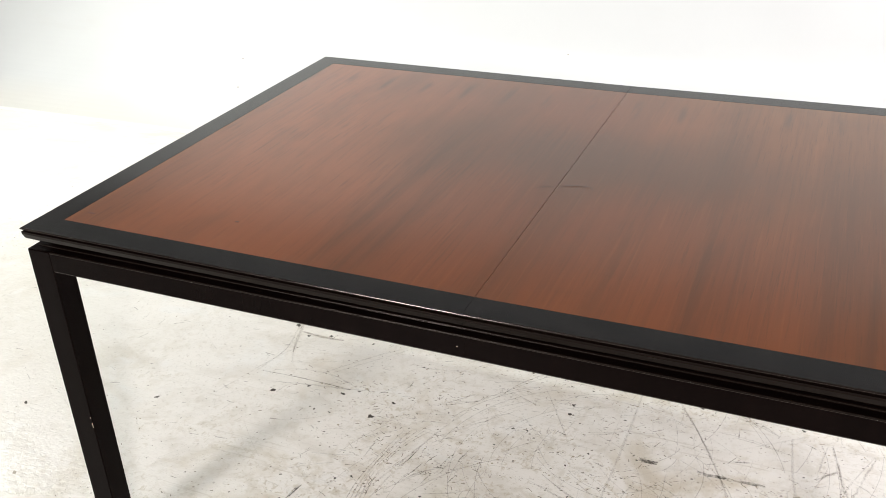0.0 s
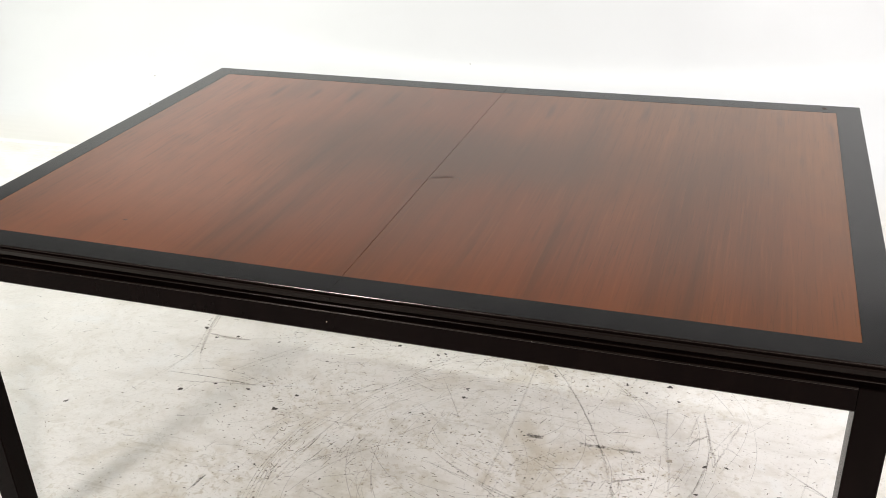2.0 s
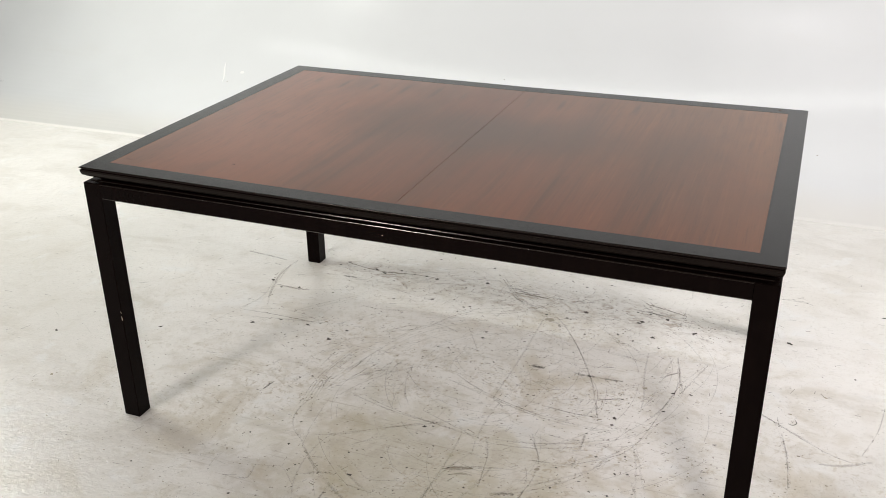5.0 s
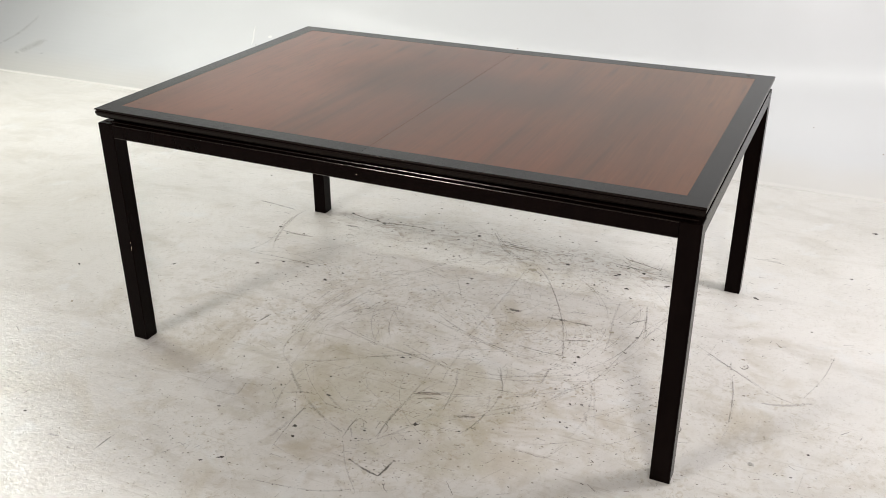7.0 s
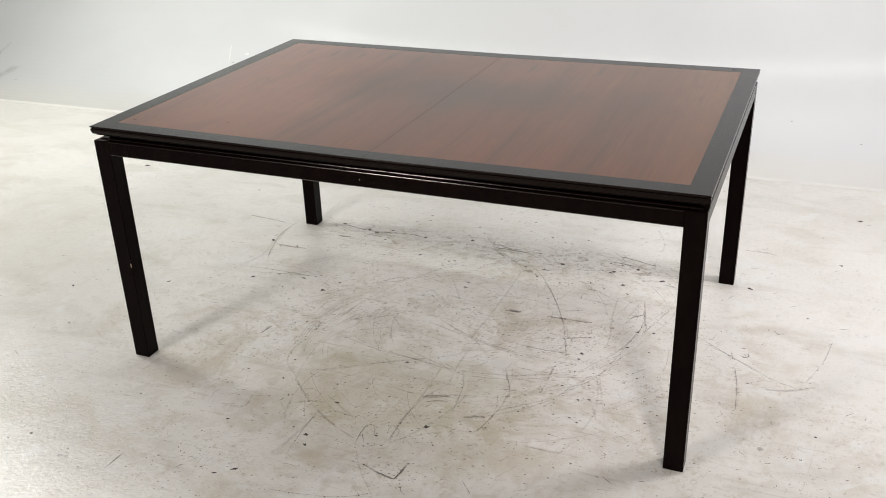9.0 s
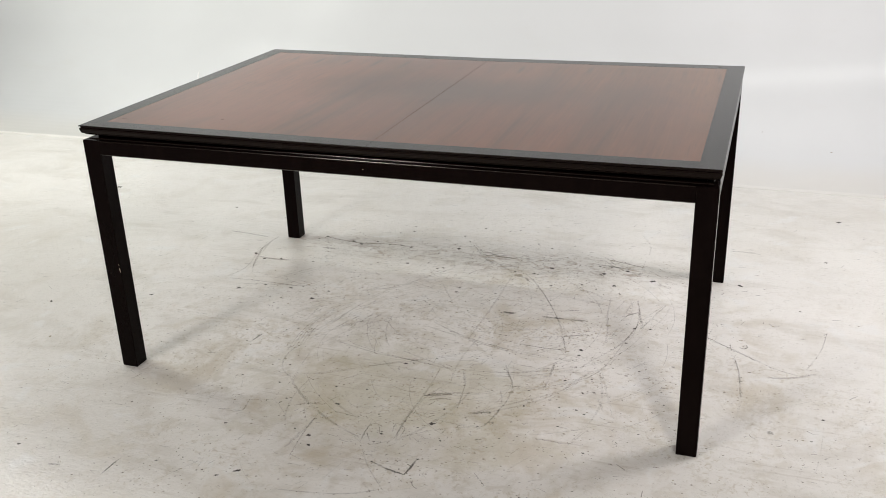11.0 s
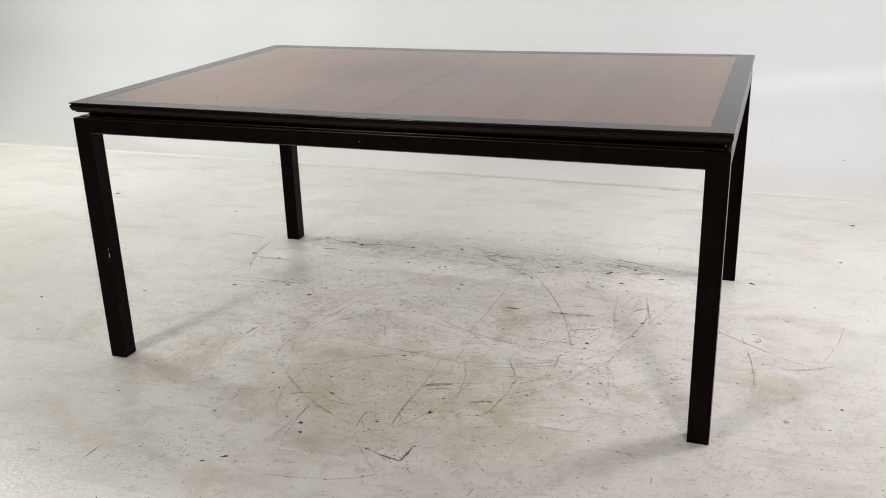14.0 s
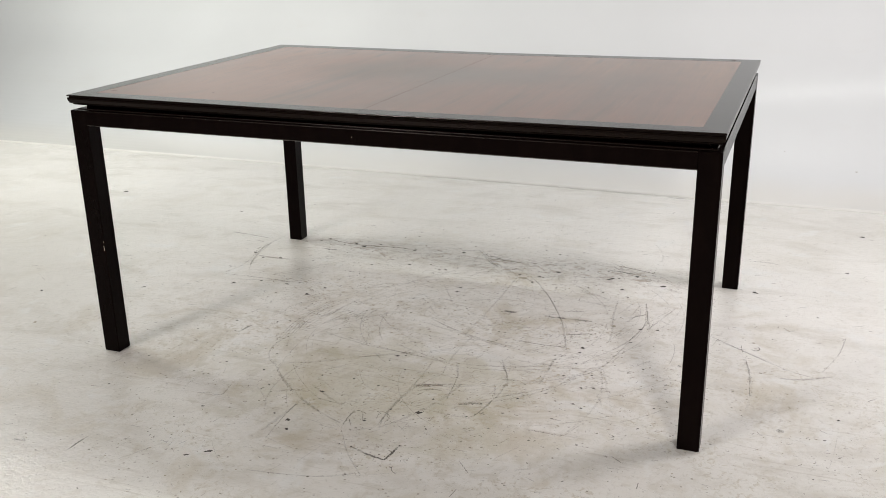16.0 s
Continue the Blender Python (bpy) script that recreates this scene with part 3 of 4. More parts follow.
def scratch(x, y, angle, length, width, strength):
    """A straight, slightly wavering scuff."""
    rng = random.Random(int(x * 7919 + y * 104729))
    steps = max(3, int(length / 0.012))
    c, s = math.cos(radians(angle)), math.sin(radians(angle))
    path = []
    for i in range(steps + 1):
        d, o = length * i / steps, (rng.random() - 0.5) * min(0.004, length * 0.06)
        path.append((x + c * d - s * o, y + s * d + c * o))
    if strength > 0.65:
        # a dark scuff is a bundle of short strokes beside each other
        bm = None
        for k in range(5):
            lift = (k - 2) * width * 0.24
            first = rng.randrange(0, max(1, len(path) // 3)) if k != 2 else 0
            last = len(path) - (rng.randrange(0, max(1, len(path) // 3)) if k != 2 else 0)
            stroke = [(px - s * lift, py + c * lift) for px, py in path[first:last]]
            if len(stroke) > 1:
                bm = ribbon(stroke, width * 0.34, 0.0005 + 0.00002 * k, bm=bm)
    else:
        bm = ribbon(path, width * 1.5, 0.0005)
    ob = part("scuff", bm, SCUFF if strength > 0.65 else RUB, floor)
    ob.color = (1, 1, 1, strength)


drag_mark(0.598, 0.199, 0.145, 155, 240, 0.006, 0.5)
drag_mark(1.111, 0.557, 0.758, -142, -111, 0.01, 0.7)
drag_mark(0.857, 1.104, 0.840, -112, -90, 0.006, 0.6)
drag_mark(0.974, 0.801, 0.550, -103, -47, 0.005, 0.5)
drag_mark(1.221, 1.126, 0.733, -124, -84, 0.006, 0.7)
drag_mark(1.212, 1.040, 0.656, -124, -82, 0.005, 0.6)
drag_mark(1.181, 1.012, 0.569, -110, -83, 0.005, 0.7)
drag_mark(0.943, 0.701, 0.494, -36, 1, 0.006, 0.6)
drag_mark(0.987, 0.728, 0.497, -92, -40, 0.005, 0.6)
drag_mark(1.452, 1.634, 0.837, -148, -120, 0.006, 0.6)
drag_mark(-0.042, 0.134, 1.330, 34, 14, 0.006, 0.5)
drag_mark(0.474, 0.207, 0.579, -7, -37, 0.01, 0.45)
drag_mark(1.731, 0.311, 0.762, 161, 190, 0.007, 0.4)
drag_mark(1.343, -0.035, 0.418, 150, 194, 0.009, 0.45)
drag_mark(0.949, 0.075, 0.203, 27, -32, 0.006, 0.45)
drag_mark(0.475, 0.393, 0.303, -90, -44, 0.005, 0.45)
drag_mark(0.020, 1.592, 1.561, -64, -53, 0.006, 0.45)
drag_mark(0.909, 0.017, 0.328, 162, 216, 0.006, 0.35)
drag_mark(0.985, 0.318, 0.778, 21, -11, 0.01, 0.22)
drag_mark(1.087, -0.410, 1.184, 62, 50, 0.008, 0.4)
drag_mark(1.088, 1.260, 0.311, 32, -6, 0.006, 0.4)
drag_mark(0.141, 0.452, 0.244, 121, 56, 0.005, 0.5)
drag_mark(0.722, 1.159, 0.253, -85, -5, 0.005, 0.4)
drag_mark(0.657, 1.069, 0.712, -173, -150, 0.006, 0.4)
drag_mark(1.435, 1.276, 0.224, -146, -86, 0.007, 0.6)
scratch(0.187, 0.998, 2, 0.073, 0.008, 0.9)
scratch(0.266, 1.087, 5, 0.024, 0.007, 0.9)
scratch(1.004, 0.645, -1, 0.043, 0.01, 0.9)
scratch(1.135, 0.647, 0, 0.079, 0.008, 0.8)
scratch(1.214, 0.647, 4, 0.069, 0.007, 0.9)
scratch(1.228, 0.528, 27, 0.074, 0.005, 0.6)
scratch(1.206, 0.711, 13, 0.037, 0.006, 0.6)
scratch(1.383, 0.713, 46, 0.065, 0.007, 0.6)
scratch(1.411, 0.843, -77, 0.197, 0.007, 0.5)
scratch(1.451, 0.642, 74, 0.201, 0.006, 0.5)
scratch(1.383, 0.713, 81, 0.129, 0.005, 0.4)
scratch(1.430, 0.749, -31, 0.095, 0.005, 0.4)
scratch(0.293, -0.484, 86, 0.076, 0.004, 1.0)
scratch(0.135, -0.482, 12, 0.035, 0.006, 0.7)
scratch(0.307, 0.243, 86, 0.051, 0.006, 0.7)
scratch(0.802, 1.115, -15, 0.063, 0.007, 0.6)
scratch(0.817, 1.137, -16, 0.089, 0.006, 0.5)
scratch(1.008, 0.949, 29, 0.103, 0.005, 0.5)
scratch(1.263, 1.132, -15, 0.100, 0.01, 0.5)
scratch(1.674, 1.356, -1, 0.103, 0.005, 0.5)
scratch(1.731, 1.385, -7, 0.034, 0.005, 0.5)
scratch(0.950, 0.101, 18, 0.136, 0.008, 0.4)
scratch(0.873, 0.038, 4, 0.100, 0.005, 0.3)
scratch(1.093, 0.038, 27, 0.039, 0.006, 0.5)
scratch(1.834, 0.161, 4, 0.016, 0.012, 0.8)
scratch(1.566, 0.431, 5, 0.011, 0.007, 0.9)
scratch(0.787, 0.309, -20, 0.186, 0.004, 0.5)
scratch(1.240, 0.360, -89, 0.154, 0.007, 0.45)
scratch(0.993, 0.257, -69, 0.090, 0.008, 0.4)
scratch(1.106, 0.313, -65, 0.119, 0.006, 0.4)
scratch(0.676, 0.004, -31, 0.123, 0.008, 0.3)
scratch(0.692, -0.106, -96, 0.140, 0.01, 0.35)
scratch(0.019, 0.613, 10, 0.303, 0.004, 0.5)
scratch(0.490, 0.679, 25, 0.200, 0.004, 0.35)
scratch(0.474, 0.301, 79, 0.238, 0.005, 0.35)
scratch(0.518, 0.535, 48, 0.254, 0.004, 0.3)
scratch(1.348, 0.335, -116, 0.123, 0.01, 0.3)
scratch(1.284, 0.206, -139, 0.254, 0.008, 0.3)
scratch(1.397, 0.203, -70, 0.066, 0.008, 0.3)
scratch(1.372, 0.375, -73, 0.274, 0.006, 0.2)


def worn_line(material, width, strength, *points):
    """A rub that bends softly from point to point."""
    path = []
    n = len(points) - 1
    for i in range(n):
        a, p, q, d = points[max(i - 1, 0)], points[i], points[i + 1], points[min(i + 2, n)]
        steps = max(3, int(math.hypot(q[0] - p[0], q[1] - p[1]) / 0.02))
        for k in range(steps if i < n - 1 else steps + 1):
            t = k / steps
            path.append(tuple(0.5 * (2 * p[c] + (q[c] - a[c]) * t + (2 * a[c] - 5 * p[c] + 4 * q[c] - d[c]) * t * t + (3 * p[c] - a[c] - 3 * q[c] + d[c]) * t ** 3) for c in (0, 1)))
    if width < 0.010:
        RUBBED.append((path, width, strength))
    elif material is RUB:
        material = TRAIL
    ob = part("rub_mark", ribbon(path, width * 1.1, 0.00045), material, floor)
    ob.color = (1, 1, 1, strength)


worn_line(BROWN, 0.0060, 0.75, (0.165, 1.101), (0.297, 1.078), (0.424, 1.095), (0.506, 1.096))
worn_line(RUB, 0.0050, 0.35, (0.410, 0.964), (0.492, 0.943), (0.568, 0.933))
worn_line(RUB, 0.0040, 0.50, (0.445, 0.806), (0.510, 0.835))
worn_line(RUB, 0.0070, 0.35, (0.423, 0.234), (0.477, 0.390), (0.536, 0.587), (0.570, 0.671))
worn_line(RUB, 0.0040, 0.35, (0.456, 0.658), (0.519, 0.685), (0.590, 0.728))
worn_line(RUB, 0.0050, 0.50, (0.507, 0.360), (0.531, 0.395), (0.553, 0.423))
worn_line(RUB, 0.0060, 0.50, (0.563, 0.474), (0.612, 0.460), (0.641, 0.481))
worn_line(RUB, 0.0050, 0.40, (0.795, 0.486), (0.858, 0.463), (0.920, 0.439))
worn_line(RUB, 0.0050, 0.40, (0.726, 0.830), (0.778, 0.745), (0.829, 0.658))
worn_line(RUB, 0.0040, 0.40, (0.771, 0.610), (0.804, 0.564), (0.831, 0.540))
worn_line(RUB, 0.0080, 0.25, (-0.030, 0.640), (-0.008, 0.725), (0.028, 0.790))
worn_line(RUB, 0.0100, 0.30, (-0.018, 0.887), (-0.038, 0.987), (-0.035, 1.059))
worn_line(RUB, 0.0050, 0.30, (0.380, 0.571), (0.447, 0.617), (0.524, 0.643))
worn_line(RUB, 0.0050, 0.30, (0.166, 0.698), (0.241, 0.783), (0.327, 0.882))
worn_line(SCUFF, 0.0090, 0.60, (0.818, 1.101), (0.866, 1.097), (0.910, 1.102))
worn_line(SCUFF, 0.0070, 0.40, (0.942, 1.098), (0.997, 1.090))
worn_line(SCUFF, 0.0060, 0.50, (1.018, 1.092), (1.088, 1.108))
worn_line(RUB, 0.0060, 0.50, (0.744, 1.169), (0.823, 1.067), (0.895, 0.987))
worn_line(RUB, 0.0060, 0.45, (0.850, 1.032), (0.929, 1.020), (1.009, 0.951), (1.082, 0.849), (1.148, 0.725), (1.213, 0.586))
worn_line(RUB, 0.0040, 0.50, (1.047, 0.967), (1.151, 1.005), (1.269, 1.039))
worn_line(SCUFF, 0.0090, 0.60, (1.268, 1.108), (1.312, 1.099), (1.353, 1.103))
worn_line(RUB, 0.0090, 0.60, (1.225, 1.110), (1.269, 1.102), (1.355, 1.093), (1.400, 1.107))
worn_line(RUB, 0.0050, 0.50, (1.394, 1.181), (1.391, 1.081), (1.382, 1.022))
worn_line(RUB, 0.0060, 0.45, (1.414, 1.105), (1.463, 1.057))
worn_line(RUB, 0.0050, 0.50, (1.236, 1.188), (1.268, 1.156), (1.295, 1.114))
worn_line(SCUFF, 0.0060, 0.56, (1.211, 0.710), (1.241, 0.720))
worn_line(RUB, 0.0050, 0.35, (1.050, 0.582), (1.088, 0.562), (1.120, 0.545))
worn_line(RUB, 0.0050, 0.35, (1.198, 0.800), (1.273, 0.790), (1.335, 0.776))
worn_line(RUB, 0.0080, 0.30, (1.190, 0.879), (1.241, 0.866), (1.294, 0.840))
worn_line(RUB, 0.0100, 0.22, (0.959, 0.950), (0.961, 0.748), (0.957, 0.563), (0.952, 0.432))
worn_line(RUB, 0.0050, 0.35, (1.214, 0.526), (1.294, 0.561))
worn_line(RUB, 0.0070, 0.25, (0.833, 0.674), (0.924, 0.713), (0.988, 0.772))
worn_line(RUB, 0.0050, 0.30, (1.135, 0.808), (1.230, 0.804), (1.314, 0.783))
worn_line(RUB, 0.0080, 0.40, (0.692, 1.041), (0.761, 1.046), (0.840, 1.037))
worn_line(RUB, 0.0060, 0.40, (0.801, 0.864), (0.817, 0.932), (0.844, 0.961))
worn_line(RUB, 0.0060, 0.40, (1.388, 0.706), (1.407, 0.737), (1.428, 0.754))
worn_line(RUB, 0.0050, 0.30, (1.450, 0.741), (1.488, 0.734), (1.531, 0.716))
worn_line(RUB, 0.0080, 0.35, (0.581, 0.111), (0.696, 0.180), (0.815, 0.257))
worn_line(RUB, 0.0050, 0.50, (0.615, 0.313), (0.710, 0.285), (0.810, 0.267), (0.912, 0.251), (1.001, 0.237))
worn_line(RUB, 0.0080, 0.40, (0.927, 0.245), (0.932, 0.159), (0.931, 0.075), (0.929, -0.014), (0.928, -0.062), (0.930, -0.134))
worn_line(RUB, 0.0050, 0.50, (0.853, -0.175), (0.847, -0.128), (0.845, -0.082))
worn_line(RUB, 0.0050, 0.35, (0.665, 0.053), (0.717, 0.019), (0.770, -0.018), (0.825, -0.005), (0.887, 0.014))
worn_line(RUB, 0.0060, 0.35, (0.705, -0.276), (0.693, -0.174), (0.688, -0.081))
worn_line(RUB, 0.0060, 0.50, (0.460, -0.129), (0.483, -0.120), (0.472, -0.068))
worn_line(RUB, 0.0050, 0.35, (0.472, -0.068), (0.507, -0.061), (0.544, -0.053), (0.604, -0.107))
worn_line(RUB, 0.0050, 0.35, (0.537, 0.062), (0.521, 0.171), (0.510, 0.277))
worn_line(RUB, 0.0120, 0.45, (0.933, 0.086), (0.970, 0.097), (1.003, 0.116))
worn_line(RUB, 0.0080, 0.40, (0.730, -0.057), (0.775, -0.062), (0.820, -0.068))
worn_line(RUB, 0.0050, 0.45, (1.026, 0.171), (1.034, 0.112), (1.042, 0.055))
worn_line(RUB, 0.0050, 0.35, (0.948, -0.118), (0.990, -0.085), (1.028, -0.058), (1.102, -0.027))
worn_line(RUB, 0.0060, 0.40, (0.853, -0.179), (0.897, -0.165), (0.929, -0.138))
worn_line(RUB, 0.0050, 0.30, (0.661, 0.084), (0.688, 0.118), (0.718, 0.148))
worn_line(RUB, 0.0120, 0.30, (0.608, -0.060), (0.640, -0.039), (0.686, -0.033))
worn_line(RUB, 0.0060, 0.30, (0.701, -0.269), (0.737, -0.281), (0.788, -0.292))
worn_line(RUB, 0.0040, 0.45, (1.057, 0.462), (1.163, 0.444), (1.254, 0.446))
worn_line(RUB, 0.0060, 0.45, (1.413, 0.532), (1.397, 0.445), (1.376, 0.360), (1.345, 0.300), (1.321, 0.265))
worn_line(RUB, 0.0090, 0.30, (1.321, 0.265), (1.258, 0.167), (1.163, 0.079), (1.080, 0.030))
worn_line(RUB, 0.0060, 0.45, (1.156, 0.202), (1.160, 0.147), (1.157, 0.097), (1.136, -0.014))
worn_line(SCUFF, 0.0050, 0.56, (1.134, 0.199), (1.186, 0.207))
worn_line(RUB, 0.0050, 0.40, (1.243, 0.357), (1.244, 0.302), (1.245, 0.249))
worn_line(RUB, 0.0090, 0.22, (1.332, 0.422), (1.376, 0.338), (1.403, 0.224), (1.406, 0.148), (1.389, 0.050), (1.360, -0.034))
worn_line(RUB, 0.0070, 0.35, (1.461, 0.389), (1.482, 0.424), (1.511, 0.451))
worn_line(RUB, 0.0050, 0.30, (1.276, -0.030), (1.318, -0.032), (1.366, -0.036))
worn_line(RUB, 0.0050, 0.40, (1.231, 0.529), (1.254, 0.446))
worn_line(RUB, 0.0140, 0.35, (1.078, 0.035), (1.102, 0.046), (1.131, 0.058))
worn_line(RUB, 0.0050, 0.30, (1.098, 0.305), (1.130, 0.261), (1.156, 0.202))
worn_line(RUB, 0.0060, 0.40, (-0.038, 0.648), (-0.008, 0.760), (-0.053, 0.943))
worn_line(RUB, 0.0060, 0.25, (-0.038, 0.641), (-0.063, 0.564), (-0.091, 0.489))
worn_line(SCUFF, 0.0022, 0.60, (0.242, 0.906), (0.238, 0.921), (0.248, 0.930), (0.263, 0.925), (0.266, 0.910), (0.254, 0.900), (0.242, 0.906))
worn_line(RUB, 0.0040, 0.40, (0.373, 0.805), (0.437, 0.815), (0.505, 0.837))
worn_line(RUB, 0.0050, 0.50, (0.509, 0.690), (0.535, 0.715), (0.560, 0.744))
worn_line(RUB, 0.0060, 0.50, (0.499, 0.349), (0.523, 0.389), (0.550, 0.427), (0.616, 0.478))
worn_line(RUB, 0.0050, 0.35, (0.581, 0.362), (0.635, 0.385), (0.692, 0.420))
worn_line(RUB, 0.0050, 0.45, (0.404, 0.429), (0.404, 0.463), (0.404, 0.498))
worn_line(RUB, 0.0040, 0.30, (0.280, 0.399), (0.336, 0.412), (0.375, 0.426))
worn_line(RUB, 0.0050, 0.30, (0.135, 0.674), (0.159, 0.709), (0.245, 0.814), (0.329, 0.898))
worn_line(RUB, 0.0050, 0.40, (1.413, 0.849), (1.430, 0.766), (1.449, 0.642))
worn_line(RUB, 0.0050, 0.40, (1.505, 0.839), (1.473, 0.767), (1.445, 0.693), (1.413, 0.547))
worn_line(RUB, 0.0030, 0.30, (1.415, 0.829), (1.462, 0.835), (1.505, 0.839))
worn_line(RUB, 0.0040, 0.30, (0.834, 0.686), (0.930, 0.719), (1.018, 0.749))
worn_line(RUB, 0.0040, 0.45, (1.129, 0.495), (1.233, 0.530), (1.299, 0.560))
worn_line(RUB, 0.0050, 0.45, (0.846, 0.469), (0.945, 0.437), (0.995, 0.404))
worn_line(RUB, 0.0050, 0.40, (0.885, 0.522), (0.962, 0.472), (1.035, 0.424))
worn_line(RUB, 0.0100, 0.25, (1.324, 0.842), (1.336, 0.706), (1.355, 0.595), (1.360, 0.518))
worn_line(SCUFF, 0.0050, 0.50, (1.078, 0.546), (1.100, 0.540), (1.118, 0.547))
worn_line(RUB, 0.0060, 0.45, (1.005, 0.567), (1.047, 0.563), (1.083, 0.558))
worn_line(RUB, 0.0080, 0.30, (1.188, 0.892), (1.249, 0.871), (1.296, 0.840))

worn_line(SCUFF, 0.0085, 0.90, (0.916, -0.242), (0.966, -0.259), (1.008, -0.267))
worn_line(SCUFF, 0.0085, 0.90, (1.010, -0.268), (1.016, -0.232), (1.017, -0.198))
worn_line(SCUFF, 0.0030, 0.55, (1.038, -0.284), (1.043, -0.300), (1.059, -0.312))
worn_line(SCUFF, 0.0030, 0.55, (0.852, -0.168), (0.845, -0.122), (0.850, -0.084), (0.868, -0.084), (0.884, -0.119))
worn_line(SCUFF, 0.0040, 0.70, (0.852, -0.127), (0.873, -0.158))
worn_line(SCUFF, 0.0025, 0.60, (0.915, -0.105), (0.910, -0.066), (0.940, -0.080), (0.941, -0.115))
worn_line(RUB, 0.0120, 0.80, (0.935, 0.085), (0.966, 0.104), (1.006, 0.113))
worn_line(RUB, 0.0090, 0.75, (0.953, 0.066), (0.984, 0.085), (1.013, 0.088))
worn_line(RUB, 0.0090, 0.80, (1.082, 0.031), (1.105, 0.047), (1.135, 0.052))
worn_line(SCUFF, 0.0030, 0.55, (1.146, 0.201), (1.167, 0.201), (1.185, 0.206))
worn_line(SCUFF, 0.0035, 0.80, (0.718, -0.306), (0.737, -0.305), (0.755, -0.307))
worn_line(RUB, 0.0060, 0.55, (0.737, -0.407), (0.795, -0.400), (0.846, -0.391), (0.909, -0.375), (0.969, -0.342))
worn_line(RUB, 0.0050, 0.40, (0.858, -0.178), (0.895, -0.236), (0.930, -0.282), (0.986, -0.341))
worn_line(SCUFF, 0.0030, 0.60, (1.171, -0.214), (1.188, -0.232), (1.208, -0.255))
worn_line(RUB, 0.0050, 0.60, (1.276, -0.032), (1.322, -0.030), (1.364, -0.029), (1.383, 0.013), (1.403, 0.060))
worn_line(SCUFF, 0.0040, 0.70, (-0.020, 0.647), (0.079, 0.653), (0.176, 0.654), (0.251, 0.652))
worn_line(SCUFF, 0.0050, 0.80, (0.301, 0.231), (0.308, 0.261), (0.315, 0.293))
worn_line(RUB, 0.0160, 0.60, (-0.008, 0.853), (0.062, 0.848), (0.125, 0.853))
worn_line(RUB, 0.0140, 0.55, (-0.257, 1.064), (-0.168, 1.056), (-0.077, 1.044))
worn_line(RUB, 0.0120, 0.40, (-0.042, 1.022), (-0.039, 0.944), (-0.022, 0.875), (0.018, 0.753))
worn_line(SCUFF, 0.0060, 0.60, (0.782, 1.110), (0.830, 1.114), (0.897, 1.110))
worn_line(BROWN, 0.0085, 0.75, (0.807, 1.088), (0.864, 1.086), (0.943, 1.082))
worn_line(BROWN, 0.0080, 0.65, (1.265, 1.158), (1.330, 1.141), (1.402, 1.118))
worn_line(SCUFF, 0.0050, 0.60, (1.268, 1.180), (1.304, 1.135), (1.344, 1.123))
worn_line(SCUFF, 0.0035, 0.60, (0.743, 1.171), (0.789, 1.102), (0.836, 1.042), (0.902, 1.014), (0.961, 1.003))
worn_line(RUB, 0.0035, 0.60, (0.442, 0.212), (0.427, 0.333), (0.435, 0.443), (0.451, 0.546))
worn_line(RUB, 0.0035, 0.60, (0.450, 0.222), (0.435, 0.348), (0.445, 0.456), (0.467, 0.553))
worn_line(RUB, 0.0035, 0.60, (0.457, 0.233), (0.443, 0.364), (0.455, 0.469), (0.483, 0.559))
worn_line(RUB, 0.0035, 0.60, (0.465, 0.244), (0.450, 0.379), (0.465, 0.481), (0.499, 0.566))
worn_line(RUB, 0.0035, 0.60, (0.473, 0.255), (0.458, 0.395), (0.475, 0.494), (0.515, 0.573))
worn_line(SCUFF, 0.0030, 0.75, (0.521, 0.389), (0.525, 0.407), (0.533, 0.423))
worn_line(SCUFF, 0.0030, 0.75, (0.532, 0.418), (0.536, 0.437), (0.542, 0.456))
worn_line(SCUFF, 0.0030, 0.75, (0.566, 0.392), (0.570, 0.410), (0.575, 0.433))
worn_line(SCUFF, 0.0030, 0.75, (0.549, 0.459), (0.554, 0.477), (0.562, 0.493))
worn_line(SCUFF, 0.0030, 0.75, (0.590, 0.431), (0.595, 0.449), (0.601, 0.469))
worn_line(SCUFF, 0.0030, 0.75, (0.584, 0.465), (0.589, 0.484), (0.593, 0.507))
worn_line(SCUFF, 0.0030, 0.75, (0.615, 0.454), (0.620, 0.473), (0.628, 0.489))
worn_line(SCUFF, 0.0030, 0.75, (0.615, 0.487), (0.619, 0.506), (0.626, 0.525))
worn_line(SCUFF, 0.0030, 0.75, (0.504, 0.448), (0.508, 0.466), (0.512, 0.489))
worn_line(SCUFF, 0.0030, 0.75, (0.622, 0.416), (0.626, 0.434), (0.634, 0.450))

worn_line(SCUFF, 0.0045, 0.80, (1.745, 0.605), (1.758, 0.597), (1.769, 0.609), (1.765, 0.624))
worn_line(SCUFF, 0.0030, 0.55, (1.718, 0.624), (1.726, 0.574))
worn_line(SCUFF, 0.0030, 0.60, (1.711, 0.594), (1.734, 0.597))
worn_line(SCUFF, 0.0040, 0.70, (1.827, 0.791), (1.839, 0.767), (1.856, 0.774))
worn_line(SCUFF, 0.0040, 0.60, (1.726, 1.359), (1.751, 1.360), (1.776, 1.361))
worn_line(RUB, 0.0040, 0.60, (1.677, 1.354), (1.719, 1.362), (1.758, 1.398))
worn_line(SCUFF, 0.0060, 0.70, (1.641, 0.281), (1.640, 0.252), (1.652, 0.235), (1.650, 0.213))
worn_line(RUB, 0.0060, 0.60, (1.734, 0.548), (1.753, 0.440), (1.762, 0.317))
worn_line(RUB, 0.0060, 0.60, (1.575, 0.700), (1.682, 0.619), (1.795, 0.533))
